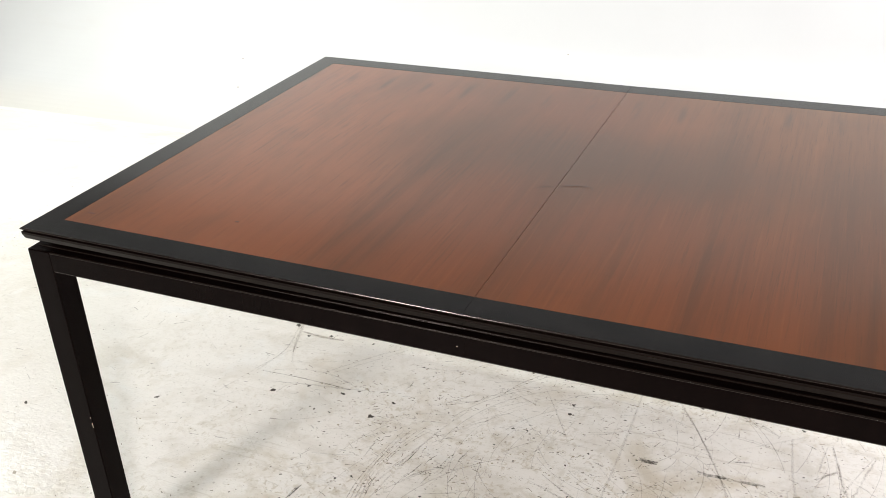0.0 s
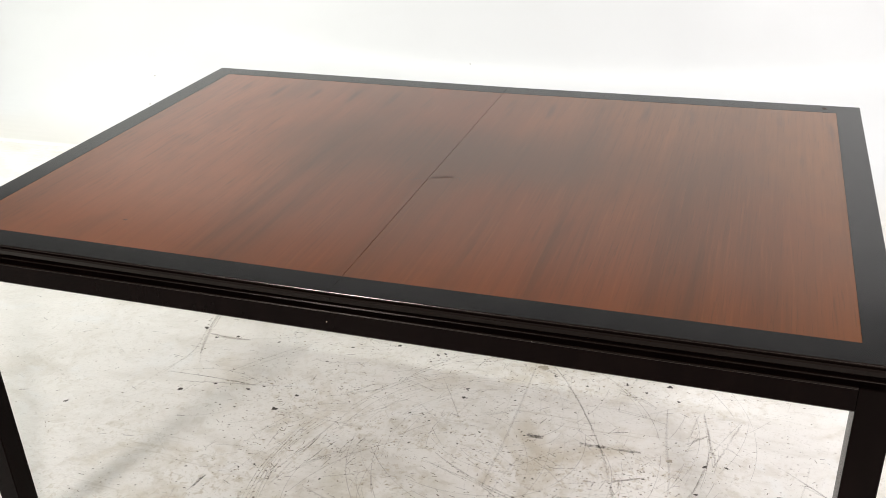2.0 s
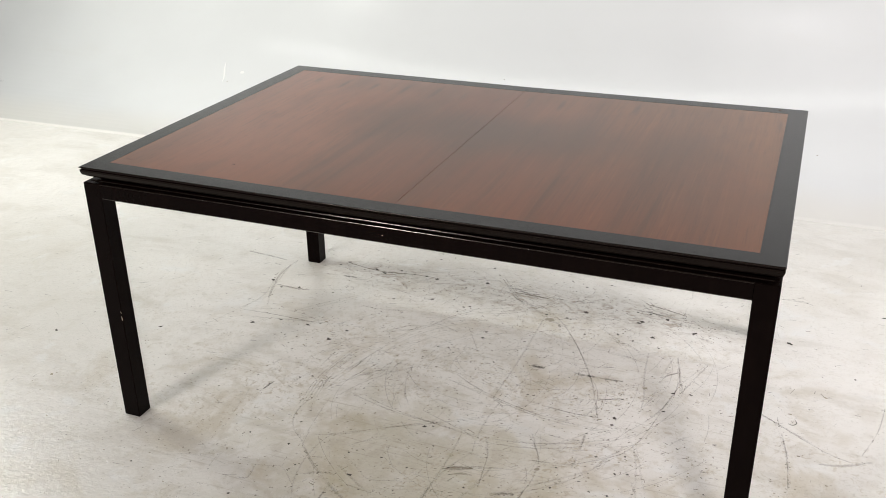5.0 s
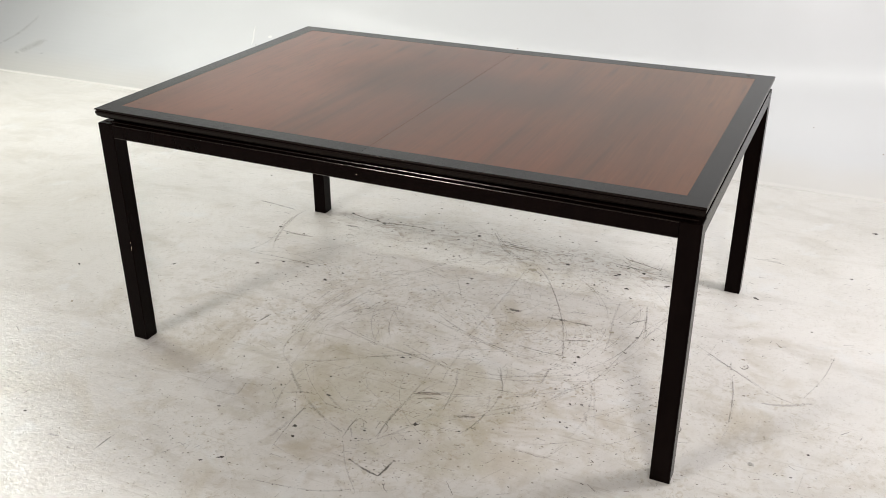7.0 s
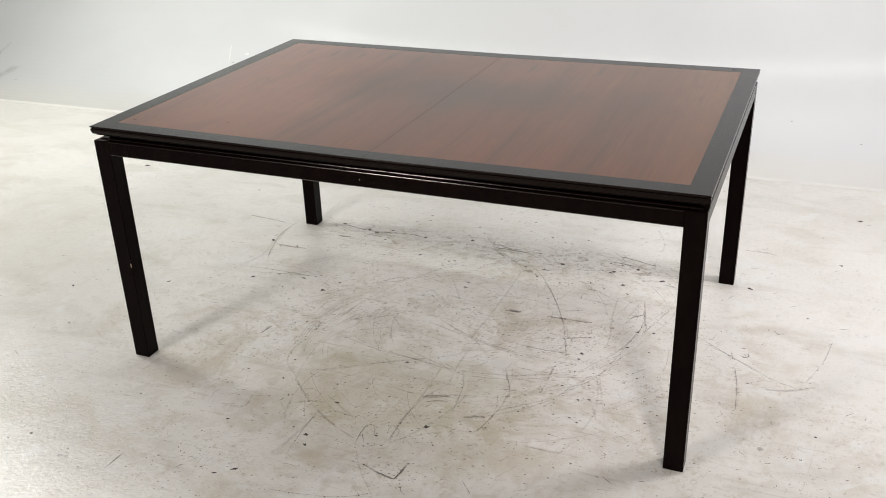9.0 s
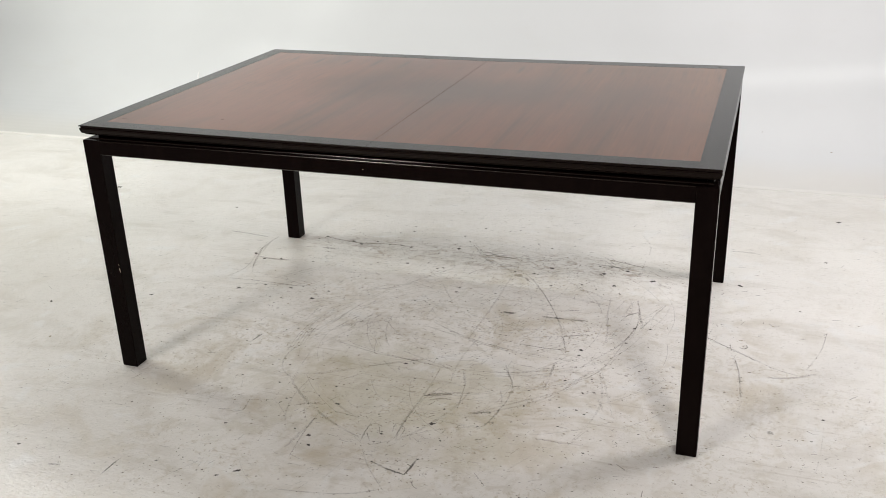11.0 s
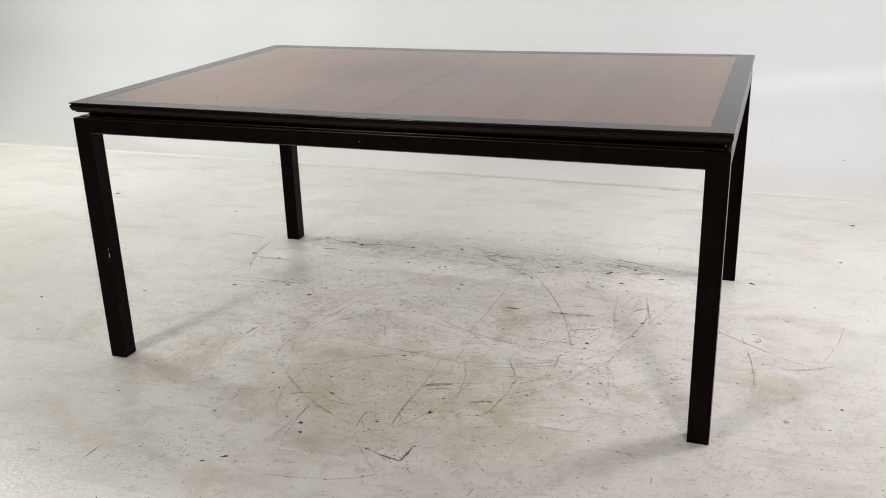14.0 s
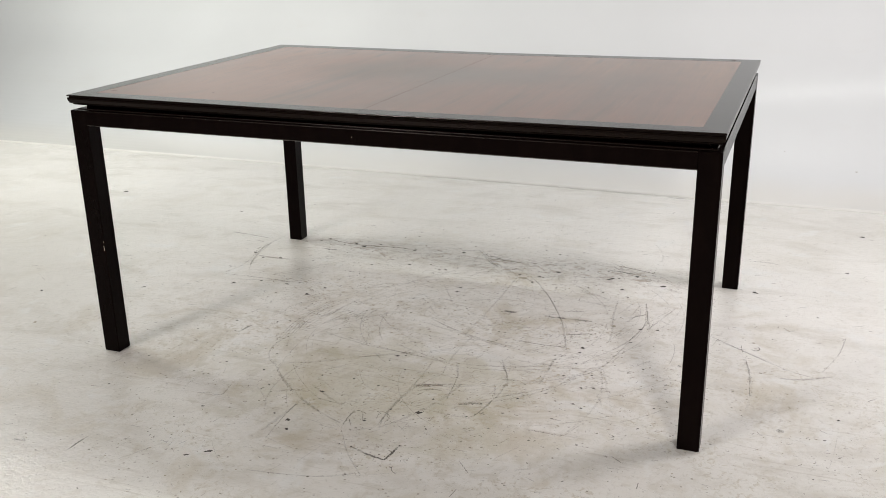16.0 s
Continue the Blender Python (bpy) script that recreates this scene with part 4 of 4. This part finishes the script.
worn_line(RUB, 0.0050, 0.45, (1.795, 0.533), (1.869, 0.490), (1.961, 0.466))
worn_line(RUB, 0.0160, 0.40, (1.830, 0.443), (1.888, 0.457), (1.958, 0.499))
worn_line(RUB, 0.0050, 0.50, (1.934, 0.519), (1.975, 0.646), (1.996, 0.771))

# paint chips under and before the table
CHIPS_BACK = [
    (-0.04, 0.88, 0.016), (0.56, 0.94, 0.013), (0.70, 1.12, 0.015), (0.96, 0.97, 0.012), (0.98, 0.94, 0.028), (1.26, 1.02, 0.014), (1.27, 1.03, 0.014), (0.74, 1.35, 0.009),
    (0.52, 1.09, 0.015), (0.37, 1.11, 0.011), (-1.07, 1.43, 0.023), (-0.38, 1.32, 0.010), (0.02, 0.84, 0.013), (0.08, 0.86, 0.011), (1.73, 1.05, 0.018), (2.07, 1.76, 0.019),
    (1.44, 1.01, 0.018), (1.32, 0.94, 0.014), (1.08, 1.03, 0.016), (1.03, 0.97, 0.010), (0.39, 0.81, 0.008), (1.92, 0.90, 0.008), (2.01, 1.33, 0.011),
]
CHIPS_MIDDLE = [
    (0.14, 0.63, 0.012), (0.29, 0.67, 0.012), (0.38, 0.64, 0.014), (0.24, 0.63, 0.020), (0.35, 0.57, 0.020), (0.81, 0.79, 0.012), (0.81, 0.75, 0.012), (0.86, 0.60, 0.009),
    (1.30, 0.46, 0.016), (1.42, 0.54, 0.014), (1.35, 0.64, 0.018), (1.27, 0.49, 0.005), (1.30, 0.56, 0.011), (1.26, 0.44, 0.016), (1.43, 0.64, 0.015), (1.48, 0.65, 0.013),
    (-0.21, 0.45, 0.019), (-0.52, 0.31, 0.015), (1.00, 0.64, 0.007), (1.04, 0.49, 0.007), (0.74, 0.38, 0.009), (1.85, 0.36, 0.007), (1.84, 0.77, 0.013), (1.78, 0.46, 0.010),
    (1.75, 0.65, 0.013), (0.06, 0.58, 0.017), (1.78, 0.46, 0.009),
]
CHIPS_FRONT = [
    (1.00, -0.04, 0.022), (0.71, -0.18, 0.014), (0.73, -0.22, 0.014), (0.89, -0.12, 0.014), (1.35, 0.22, 0.011), (1.38, 0.23, 0.013), (1.35, 0.13, 0.011), (1.12, -0.02, 0.011),
    (1.36, 0.30, 0.008), (1.32, 0.04, 0.009), (0.46, 0.17, 0.011), (0.51, 0.04, 0.009), (0.72, -0.02, 0.013), (0.82, 0.24, 0.014), (-0.34, 0.09, 0.016), (1.02, -0.20, 0.007),
    (1.94, 0.15, 0.009), (1.92, 0.15, 0.008), (1.97, 0.26, 0.010), (1.16, 0.17, 0.016), (0.39, -0.39, 0.008), (-0.00, -0.43, 0.014), (0.57, -0.40, 0.015), (0.61, -0.37, 0.021),
    (0.47, -0.19, 0.010), (0.16, -0.17, 0.010), (0.15, 0.01, 0.007), (0.29, -0.21, 0.007),
]
FINE_FRONT = [
    (0.290, 0.238, 0.008), (0.361, 0.114, 0.008), (0.384, 0.049, 0.008), (0.491, 0.140, 0.008), (0.562, -0.059, 0.008), (0.570, -0.033, 0.008), (0.662, -0.162, 0.008), (0.677, 0.063, 0.008),
    (0.767, 0.073, 0.008), (0.813, 0.204, 0.008), (0.842, 0.249, 0.008), (0.846, 0.058, 0.008), (0.876, 0.167, 0.008), (0.886, -0.160, 0.008), (0.915, -0.241, 0.008), (0.929, -0.049, 0.008),
    (1.010, 0.036, 0.008), (1.048, -0.108, 0.008), (1.198, 0.026, 0.008), (1.205, 0.193, 0.008), (1.211, 0.111, 0.008), (1.272, 0.160, 0.008),
]
FINE_RING = [
    (1.305, 0.130, 0.008), (1.342, 0.011, 0.008), (1.374, 0.115, 0.008), (1.405, -0.059, 0.008), (1.476, 0.008, 0.008), (1.524, 0.061, 0.008), (1.545, 0.172, 0.008), (1.570, 0.218, 0.008),
    (0.167, 0.651, 0.008), (0.202, 0.548, 0.008), (0.239, 0.507, 0.008), (0.244, 0.550, 0.008), (0.251, 0.307, 0.008), (0.276, 0.653, 0.008), (0.290, 0.513, 0.008), (0.375, 0.340, 0.008),
    (0.407, 0.503, 0.008), (0.408, 0.359, 0.008), (0.527, 0.652, 0.008), (0.581, 0.353, 0.008), (0.597, 0.507, 0.008), (0.611, 0.519, 0.008),
]
FINE_MIDDLE = [
    (0.625, 0.359, 0.008), (0.675, 0.577, 0.008), (0.697, 0.650, 0.008), (0.732, 0.654, 0.008), (0.735, 0.537, 0.008), (0.755, 0.633, 0.008), (0.852, 0.565, 0.008), (0.891, 0.623, 0.008),
    (0.900, 0.293, 0.008), (1.045, 0.377, 0.008), (1.057, 0.491, 0.008), (1.236, 0.446, 0.008), (1.244, 0.363, 0.008), (1.290, 0.273, 0.008), (1.298, 0.427, 0.013), (1.305, 0.356, 0.008),
    (1.376, 0.360, 0.008), (1.482, 0.381, 0.008), (1.487, 0.532, 0.008), (0.134, 1.078, 0.008), (0.156, 1.108, 0.013), (0.212, 0.865, 0.008),
]
FINE_FAR = [
    (0.237, 1.069, 0.008), (0.279, 1.088, 0.013), (0.318, 1.070, 0.013), (0.377, 1.022, 0.008), (0.425, 1.217, 0.008), (0.429, 1.093, 0.008), (0.430, 1.036, 0.008), (0.431, 0.798, 0.008),
    (0.432, 0.896, 0.008), (0.463, 0.770, 0.008), (0.472, 1.247, 0.008), (0.473, 1.098, 0.008), (0.633, 0.962, 0.008), (0.640, 1.060, 0.008), (0.673, 0.886, 0.008), (0.681, 0.923, 0.008),
    (0.685, 1.243, 0.008), (0.700, 0.933, 0.008), (0.721, 1.198, 0.008), (0.800, 1.022, 0.008), (0.943, 0.774, 0.008), (0.963, 1.005, 0.008),
]
FINE_BACK = [
    (0.982, 1.243, 0.008), (1.021, 0.910, 0.008), (1.041, 1.212, 0.008), (1.044, 0.967, 0.008), (1.103, 0.764, 0.008), (1.111, 0.886, 0.008), (1.116, 1.139, 0.008), (1.135, 0.771, 0.008),
    (1.152, 0.896, 0.008), (1.211, 0.921, 0.008), (1.225, 0.876, 0.008), (1.243, 1.091, 0.008), (1.264, 0.897, 0.008), (1.286, 1.091, 0.008), (1.290, 1.038, 0.008), (1.345, 1.073, 0.013),
    (1.348, 0.881, 0.008), (0.461, 1.296, 0.008), (0.881, 1.358, 0.008), (1.119, 1.257, 0.008),
]
for i, (x, y, size) in enumerate(CHIPS_BACK + CHIPS_MIDDLE + CHIPS_FRONT + FINE_FRONT + FINE_RING + FINE_MIDDLE + FINE_FAR + FINE_BACK):
    rng = random.Random(300 + i)
    half = size * (0.68 if y > 0.85 else 0.56)
    bm = blob(0, 0, 0.0, half, half * (rng.uniform(0.60, 1.00) if y > 0.85 else rng.uniform(0.42, 0.85)), 400 + i, 0.0006, 12, 0.62)
    bmesh.ops.rotate(bm, verts=bm.verts[:], cent=(0, 0, 0), matrix=Matrix.Rotation(rng.uniform(-0.7, 0.7), 3, "Z"))
    bmesh.ops.translate(bm, verts=bm.verts[:], vec=(x, y, 0))
    part("paint_chip", bm, CHIP if rng.random() < 0.82 else TAN, floor)


# where grit gathers: along the back legs, round the worn ring and before the table
GRITTY = [(0.30, 1.06), (0.45, 0.98), (0.75, 1.08), (0.92, 0.98), (1.15, 1.06), (1.20, 0.95), (1.46, 1.03), (0.98, 0.86), (0.55, 0.48), (0.62, 0.42), (1.02, 0.62), (1.25, 0.45), (0.85, 1.05), (0.59, 1.06), (1.00, 1.06), (1.38, 1.10), (1.55, 1.07), (0.70, 0.90), (1.22, 0.56), (1.35, 0.62), (0.42, 0.44), (0.90, -0.09), (1.03, -0.09), (0.97, -0.25), (0.41, -0.37), (0.09, -0.43), (-0.20, -0.40), (0.35, 0.62), (0.20, 1.08), (0.48, 1.07), (0.88, 1.09), (1.28, 1.08), (1.08, 1.08)]


def strewn(name, count, seed, make, material, label, strength=1.0, spots=0, spread=0.07, wide=0.85, south=-1.3, gathered=0.7, middle=(0.8, 0.20)):
    """Many small marks in one mesh, thickest under the table; with spots, gathered in that many clusters."""
    rng = random.Random(seed)
    bm = bmesh.new()
    uv = bm.loops.layers.uv.new("across")
    homes = [(rng.gauss(0.90, 0.55), rng.gauss(0.25, 0.55)) for _ in range(spots)]
    if spots:
        homes += GRITTY * (1 + spots // 40)
    while count:
        if homes and rng.random() < gathered:
            hx, hy = rng.choice(homes)
            x, y = rng.gauss(hx, spread), rng.gauss(hy, spread * 0.8)
        else:
            x, y = rng.gauss(middle[0], wide), rng.gauss(middle[1], 0.65)
        if not (-2.2 < x < 2.9 and south < y < 2.0):
            continue
        count -= 1
        make(bm, uv, rng, x, y)
    ob = new(name, mesh_of(bm, name, material))
    ob.parent = floor
    ob.color = (1, 1, 1, strength)
    return tagged(ob, label=label, kind="stuff")


def fleck(bm, uv, rng, x, y):
    r, squash, a0 = 0.0010 + 0.0034 * rng.random() ** 3.0, rng.uniform(0.18, 0.60), rng.gauss(0.1, 0.55)
    ring = []
    for i in range(6):
        a, k = i * math.pi / 3, r * rng.uniform(0.6, 1.0)
        u, w = k * math.cos(a), k * squash * math.sin(a)
        ring.append(bm.verts.new((x + u * math.cos(a0) - w * math.sin(a0), y + u * math.sin(a0) + w * math.cos(a0), 0.0005)))
    bm.faces.new(ring)


def hairline(bm, uv, rng, x, y):
    angle, length, bend, half = rng.choice((0.15, 0.5, 1.2, 1.5, 2.4, 2.9)) + rng.gauss(0, 0.25), 0.02 + 0.20 * rng.random() ** 2, rng.gauss(0, 2.4), 0.0013 + 0.0016 * rng.random()
    steps, last = 9, None
    for i in range(steps + 1):
        a = angle + bend * length * i / steps
        ox, oy = -math.sin(a) * half, math.cos(a) * half
        pair = (bm.verts.new((x - ox, y - oy, 0.00035)), bm.verts.new((x + ox, y + oy, 0.00035)))
        if last:
            face = bm.faces.new((last[0], pair[0], pair[1], last[1]))
            for loop, across in zip(face.loops, (0.0, 0.0, 1.0, 1.0)):
                loop[uv].uv = (0.5, across)
        last = pair
        x, y = x + math.cos(a) * length / steps, y + math.sin(a) * length / steps


def tick(bm, uv, rng, x, y):
    a, half_long, half = rng.choice((0.05, 0.15, 0.35, 1.1, 1.45, 2.7)) + rng.gauss(0, 0.18), 0.003 + 0.014 * rng.random() ** 2, 0.0010 + 0.0014 * rng.random()
    c, s = math.cos(a), math.sin(a)
    corners = [bm.verts.new((x + c * u - s * w, y + s * u + c * w, 0.0004)) for u, w in ((-half_long, -half), (half_long, -half * 0.6), (half_long, half * 0.6), (-half_long, half))]
    for loop, across in zip(bm.faces.new(corners).loops, (0.0, 0.0, 1.0, 1.0)):
        loop[uv].uv = (0.5, across)


def stroke(bm, uv, rng, x, y):
    """A short crooked scratch of two or three pieces."""
    a, step, half = rng.choice((0.05, 0.25, 0.6, 2.6, 2.9)) + rng.gauss(0, 0.3), 0.0015 + 0.0040 * rng.random() ** 2, 0.0006 + 0.0009 * rng.random()
    last = None
    for i in range(rng.choice((3, 4, 5))):
        ox, oy = -math.sin(a) * half, math.cos(a) * half
        pair = (bm.verts.new((x - ox, y - oy, 0.0004)), bm.verts.new((x + ox, y + oy, 0.0004)))
        if last:
            for loop, across in zip(bm.faces.new((last[0], pair[0], pair[1], last[1])).loops, (0.0, 0.0, 1.0, 1.0)):
                loop[uv].uv = (0.5, across)
        last = pair
        a += rng.gauss(0, 0.35)
        x, y = x + math.cos(a) * step, y + math.sin(a) * step


def sweep_line(bm, uv, rng, x, y):
    """A thin arc, scraped as a chair was swung round the middle of the floor."""
    radius, a, side = max(0.12, rng.gauss(0.40, 0.13)), rng.uniform(0, 2 * math.pi), rng.choice((-1, 1))
    cx, cy, half = 0.92 + rng.gauss(0, 0.10), 0.55 + rng.gauss(0, 0.14), 0.0007 + 0.0009 * rng.random()
    span, steps, last = (0.06 + 0.34 * rng.random() ** 2) / radius, 14, None
    for i in range(steps + 1):
        u, drift = a + side * span * i / steps, radius * (1 + 0.10 * side * i / steps)
        pair = [bm.verts.new((cx + (drift + h) * math.cos(u), cy + (drift + h) * 0.95 * math.sin(u), 0.00037)) for h in (-half, half)]
        if last:
            for loop, across in zip(bm.faces.new((last[0], pair[0], pair[1], last[1])).loops, (0.0, 0.0, 1.0, 1.0)):
                loop[uv].uv = (0.5, across)
        last = pair


strewn("floor_flecks", 950, 11, fleck, CHIP, "tiny dark flecks of lost floor paint", spots=70)
strewn("floor_grit", 3000, 14, fleck, GRIT, "tiny brown specks of grit on the floor", spots=110, spread=0.08)
strewn("floor_dirt", 3600, 12, fleck, TAN, "tiny tan flecks of dirt on the floor", spots=140, spread=0.09)
strewn("floor_strokes", 1150, 16, stroke, BROWN, "short dark brown strokes scratched into the floor paint", 0.70, spots=26, spread=0.085, wide=0.55, south=-0.10, gathered=0.9)
strewn("floor_specks", 420, 18, fleck, CHIP, "scattered dark specks on the paler floor behind the table", wide=1.3, middle=(0.3, 1.20))
strewn("floor_ticks", 520, 19, tick, BROWN, "scattered short dark strokes on the paler floor", 0.55, wide=1.2, middle=(0.5, 1.05))
strewn("floor_nicks", 1100, 15, tick, RUB, "short brown nicks and ticks in the floor paint", 0.58, spots=24, spread=0.10, wide=0.60)
strewn("floor_hairlines", 300, 13, hairline, RUB, "fine brown hairline scratches in the floor paint", 0.20, spots=30, spread=0.12, wide=0.55)
strewn("floor_sweeps", 170, 17, sweep_line, BROWN, "thin brown arcs scraped into the floor paint", 0.27)


def crumbled(name, per_metre, seed, material, label):
    """Specks of lost paint scattered along the rubbed lines, one mesh."""
    rng = random.Random(seed)
    bm = bmesh.new()
    uv = bm.loops.layers.uv.new("across")
    for path, width, strength in RUBBED:
        for (ax, ay), (bx, by) in zip(path, path[1:]):
            d = math.hypot(bx - ax, by - ay)
            for _ in range(int(d * per_metre * (0.4 + strength) + rng.random())):
                k = rng.random()
                fleck(bm, uv, rng, ax + (bx - ax) * k + rng.gauss(0, width * 0.45), ay + (by - ay) * k + rng.gauss(0, width * 0.45))
    ob = new(name, mesh_of(bm, name, material))
    ob.parent = floor
    return tagged(ob, label=label, kind="stuff")


crumbled("scratch_crumbs", 70, 21, GRIT, "dark crumbs of paint along the floor's scratches")

# the joint between floor and cove, opened here and there
for x0, x1, strength in ((-0.17, 0.30, 0.35), (0.30, 0.95, 0.5), (0.95, 1.28, 0.6), (1.28, 1.42, 0.8)):
    scratch(x0, 2.135 - 0.035 * (x0 + 0.17), -2, x1 - x0, 0.006, strength)

# a bead of paint and a few flecks on the cove
bm = bmesh.new()
rings = []
for i in range(15):
    f = i / 14
    x = -1.430 - 0.040 * f + 0.004 * math.sin(2 * math.pi * f)
    r = 0.0045 * math.sin(math.pi * (0.06 + 0.88 * f))
    rings.append([bm.verts.new(cove_point(x + 1.6 * r * math.cos(k * math.pi / 4), 0.61 + 0.15 * f, r * math.sin(k * math.pi / 4))) for k in range(5)])
for a, b in zip(rings, rings[1:]):
    for k in range(4):
        bm.faces.new((a[k], a[k + 1], b[k + 1], b[k])).smooth = True
GLOSS = plain_material("glossy_white_paint", (0.85, 0.85, 0.84), 0.12, 0.02)
part("paint_run", bm, GLOSS, wall_north, "raised glossy run of white paint")


def blister(x, along, wide, tall, height):
    """A low smooth swelling of paint on the cove."""
    bm = bmesh.new()
    rings = [[bm.verts.new(cove_point(x + wide * r * math.cos(k * math.pi / 8), along + tall * r * math.sin(k * math.pi / 8), height * (1 - r * r) + 0.0002)) for k in range(16)] for r in (1.0, 0.8, 0.6, 0.4, 0.2)]
    top = bm.verts.new(cove_point(x, along, height + 0.0002))
    for a, b in zip(rings, rings[1:]):
        for k in range(16):
            bm.faces.new((a[k], a[(k + 1) % 16], b[(k + 1) % 16], b[k])).smooth = True
    for k in range(16):
        bm.faces.new((rings[-1][k], rings[-1][(k + 1) % 16], top)).smooth = True
    part("paint_blister", bm, GLOSS, wall_north, "glossy swelling of white paint")


blister(-1.335, 0.695, 0.026, 0.024, 0.0009)
blister(0.975, 0.855, 0.022, 0.026, 0.0006)


def cove_smear(width, strength, material, *points):
    """Dirt rubbed onto the cove, along points of x and the way up its curve."""
    bm = ribbon([points[0]] + [((a[0] + b[0]) / 2, (a[1] + b[1]) / 2) for a, b in zip(points, points[1:])] + [points[-1]], width, 0.0)
    for v in bm.verts:
        v.co = cove_point(v.co.x, v.co.y, 0.0008)
    ob = part("smear", bm, material, wall_north, "grey smear of dirt")
    ob.color = (1, 1, 1, strength)


cove_smear(0.13, 0.32, RUB, (-3.02, 0.25), (-3.00, 0.32), (-2.95, 0.40), (-2.93, 0.46))
cove_smear(0.05, 0.32, RUB, (-3.26, 0.30), (-3.20, 0.42), (-3.16, 0.55), (-3.15, 0.66))
cove_smear(0.04, 0.45, RUB, (-2.90, 0.26), (-2.84, 0.29), (-2.78, 0.31))
cove_smear(0.03, 0.42, SCUFF, (-3.18, 0.36), (-3.165, 0.385), (-3.15, 0.40))
for i, (x, along, size) in enumerate(((2.06, 0.40, 0.010), (-1.40, 0.62, 0.010), (-1.33, 0.43, 0.012), (0.20, 0.80, 0.008), (1.45, 0.62, 0.008), (1.75, 0.52, 0.008), (2.35, 0.50, 0.008))):
    bm = bmesh.new()
    middle = cove_point(x, along, 0.0012)
    ring = [bm.verts.new(cove_point(x + size / 2 * math.cos(k * 0.9), along + size / 3 * math.sin(k * 0.9), 0.0012)) for k in range(7)]
    bm.faces.new(ring)
    part("paint_chip", bm, TAN, wall_north)
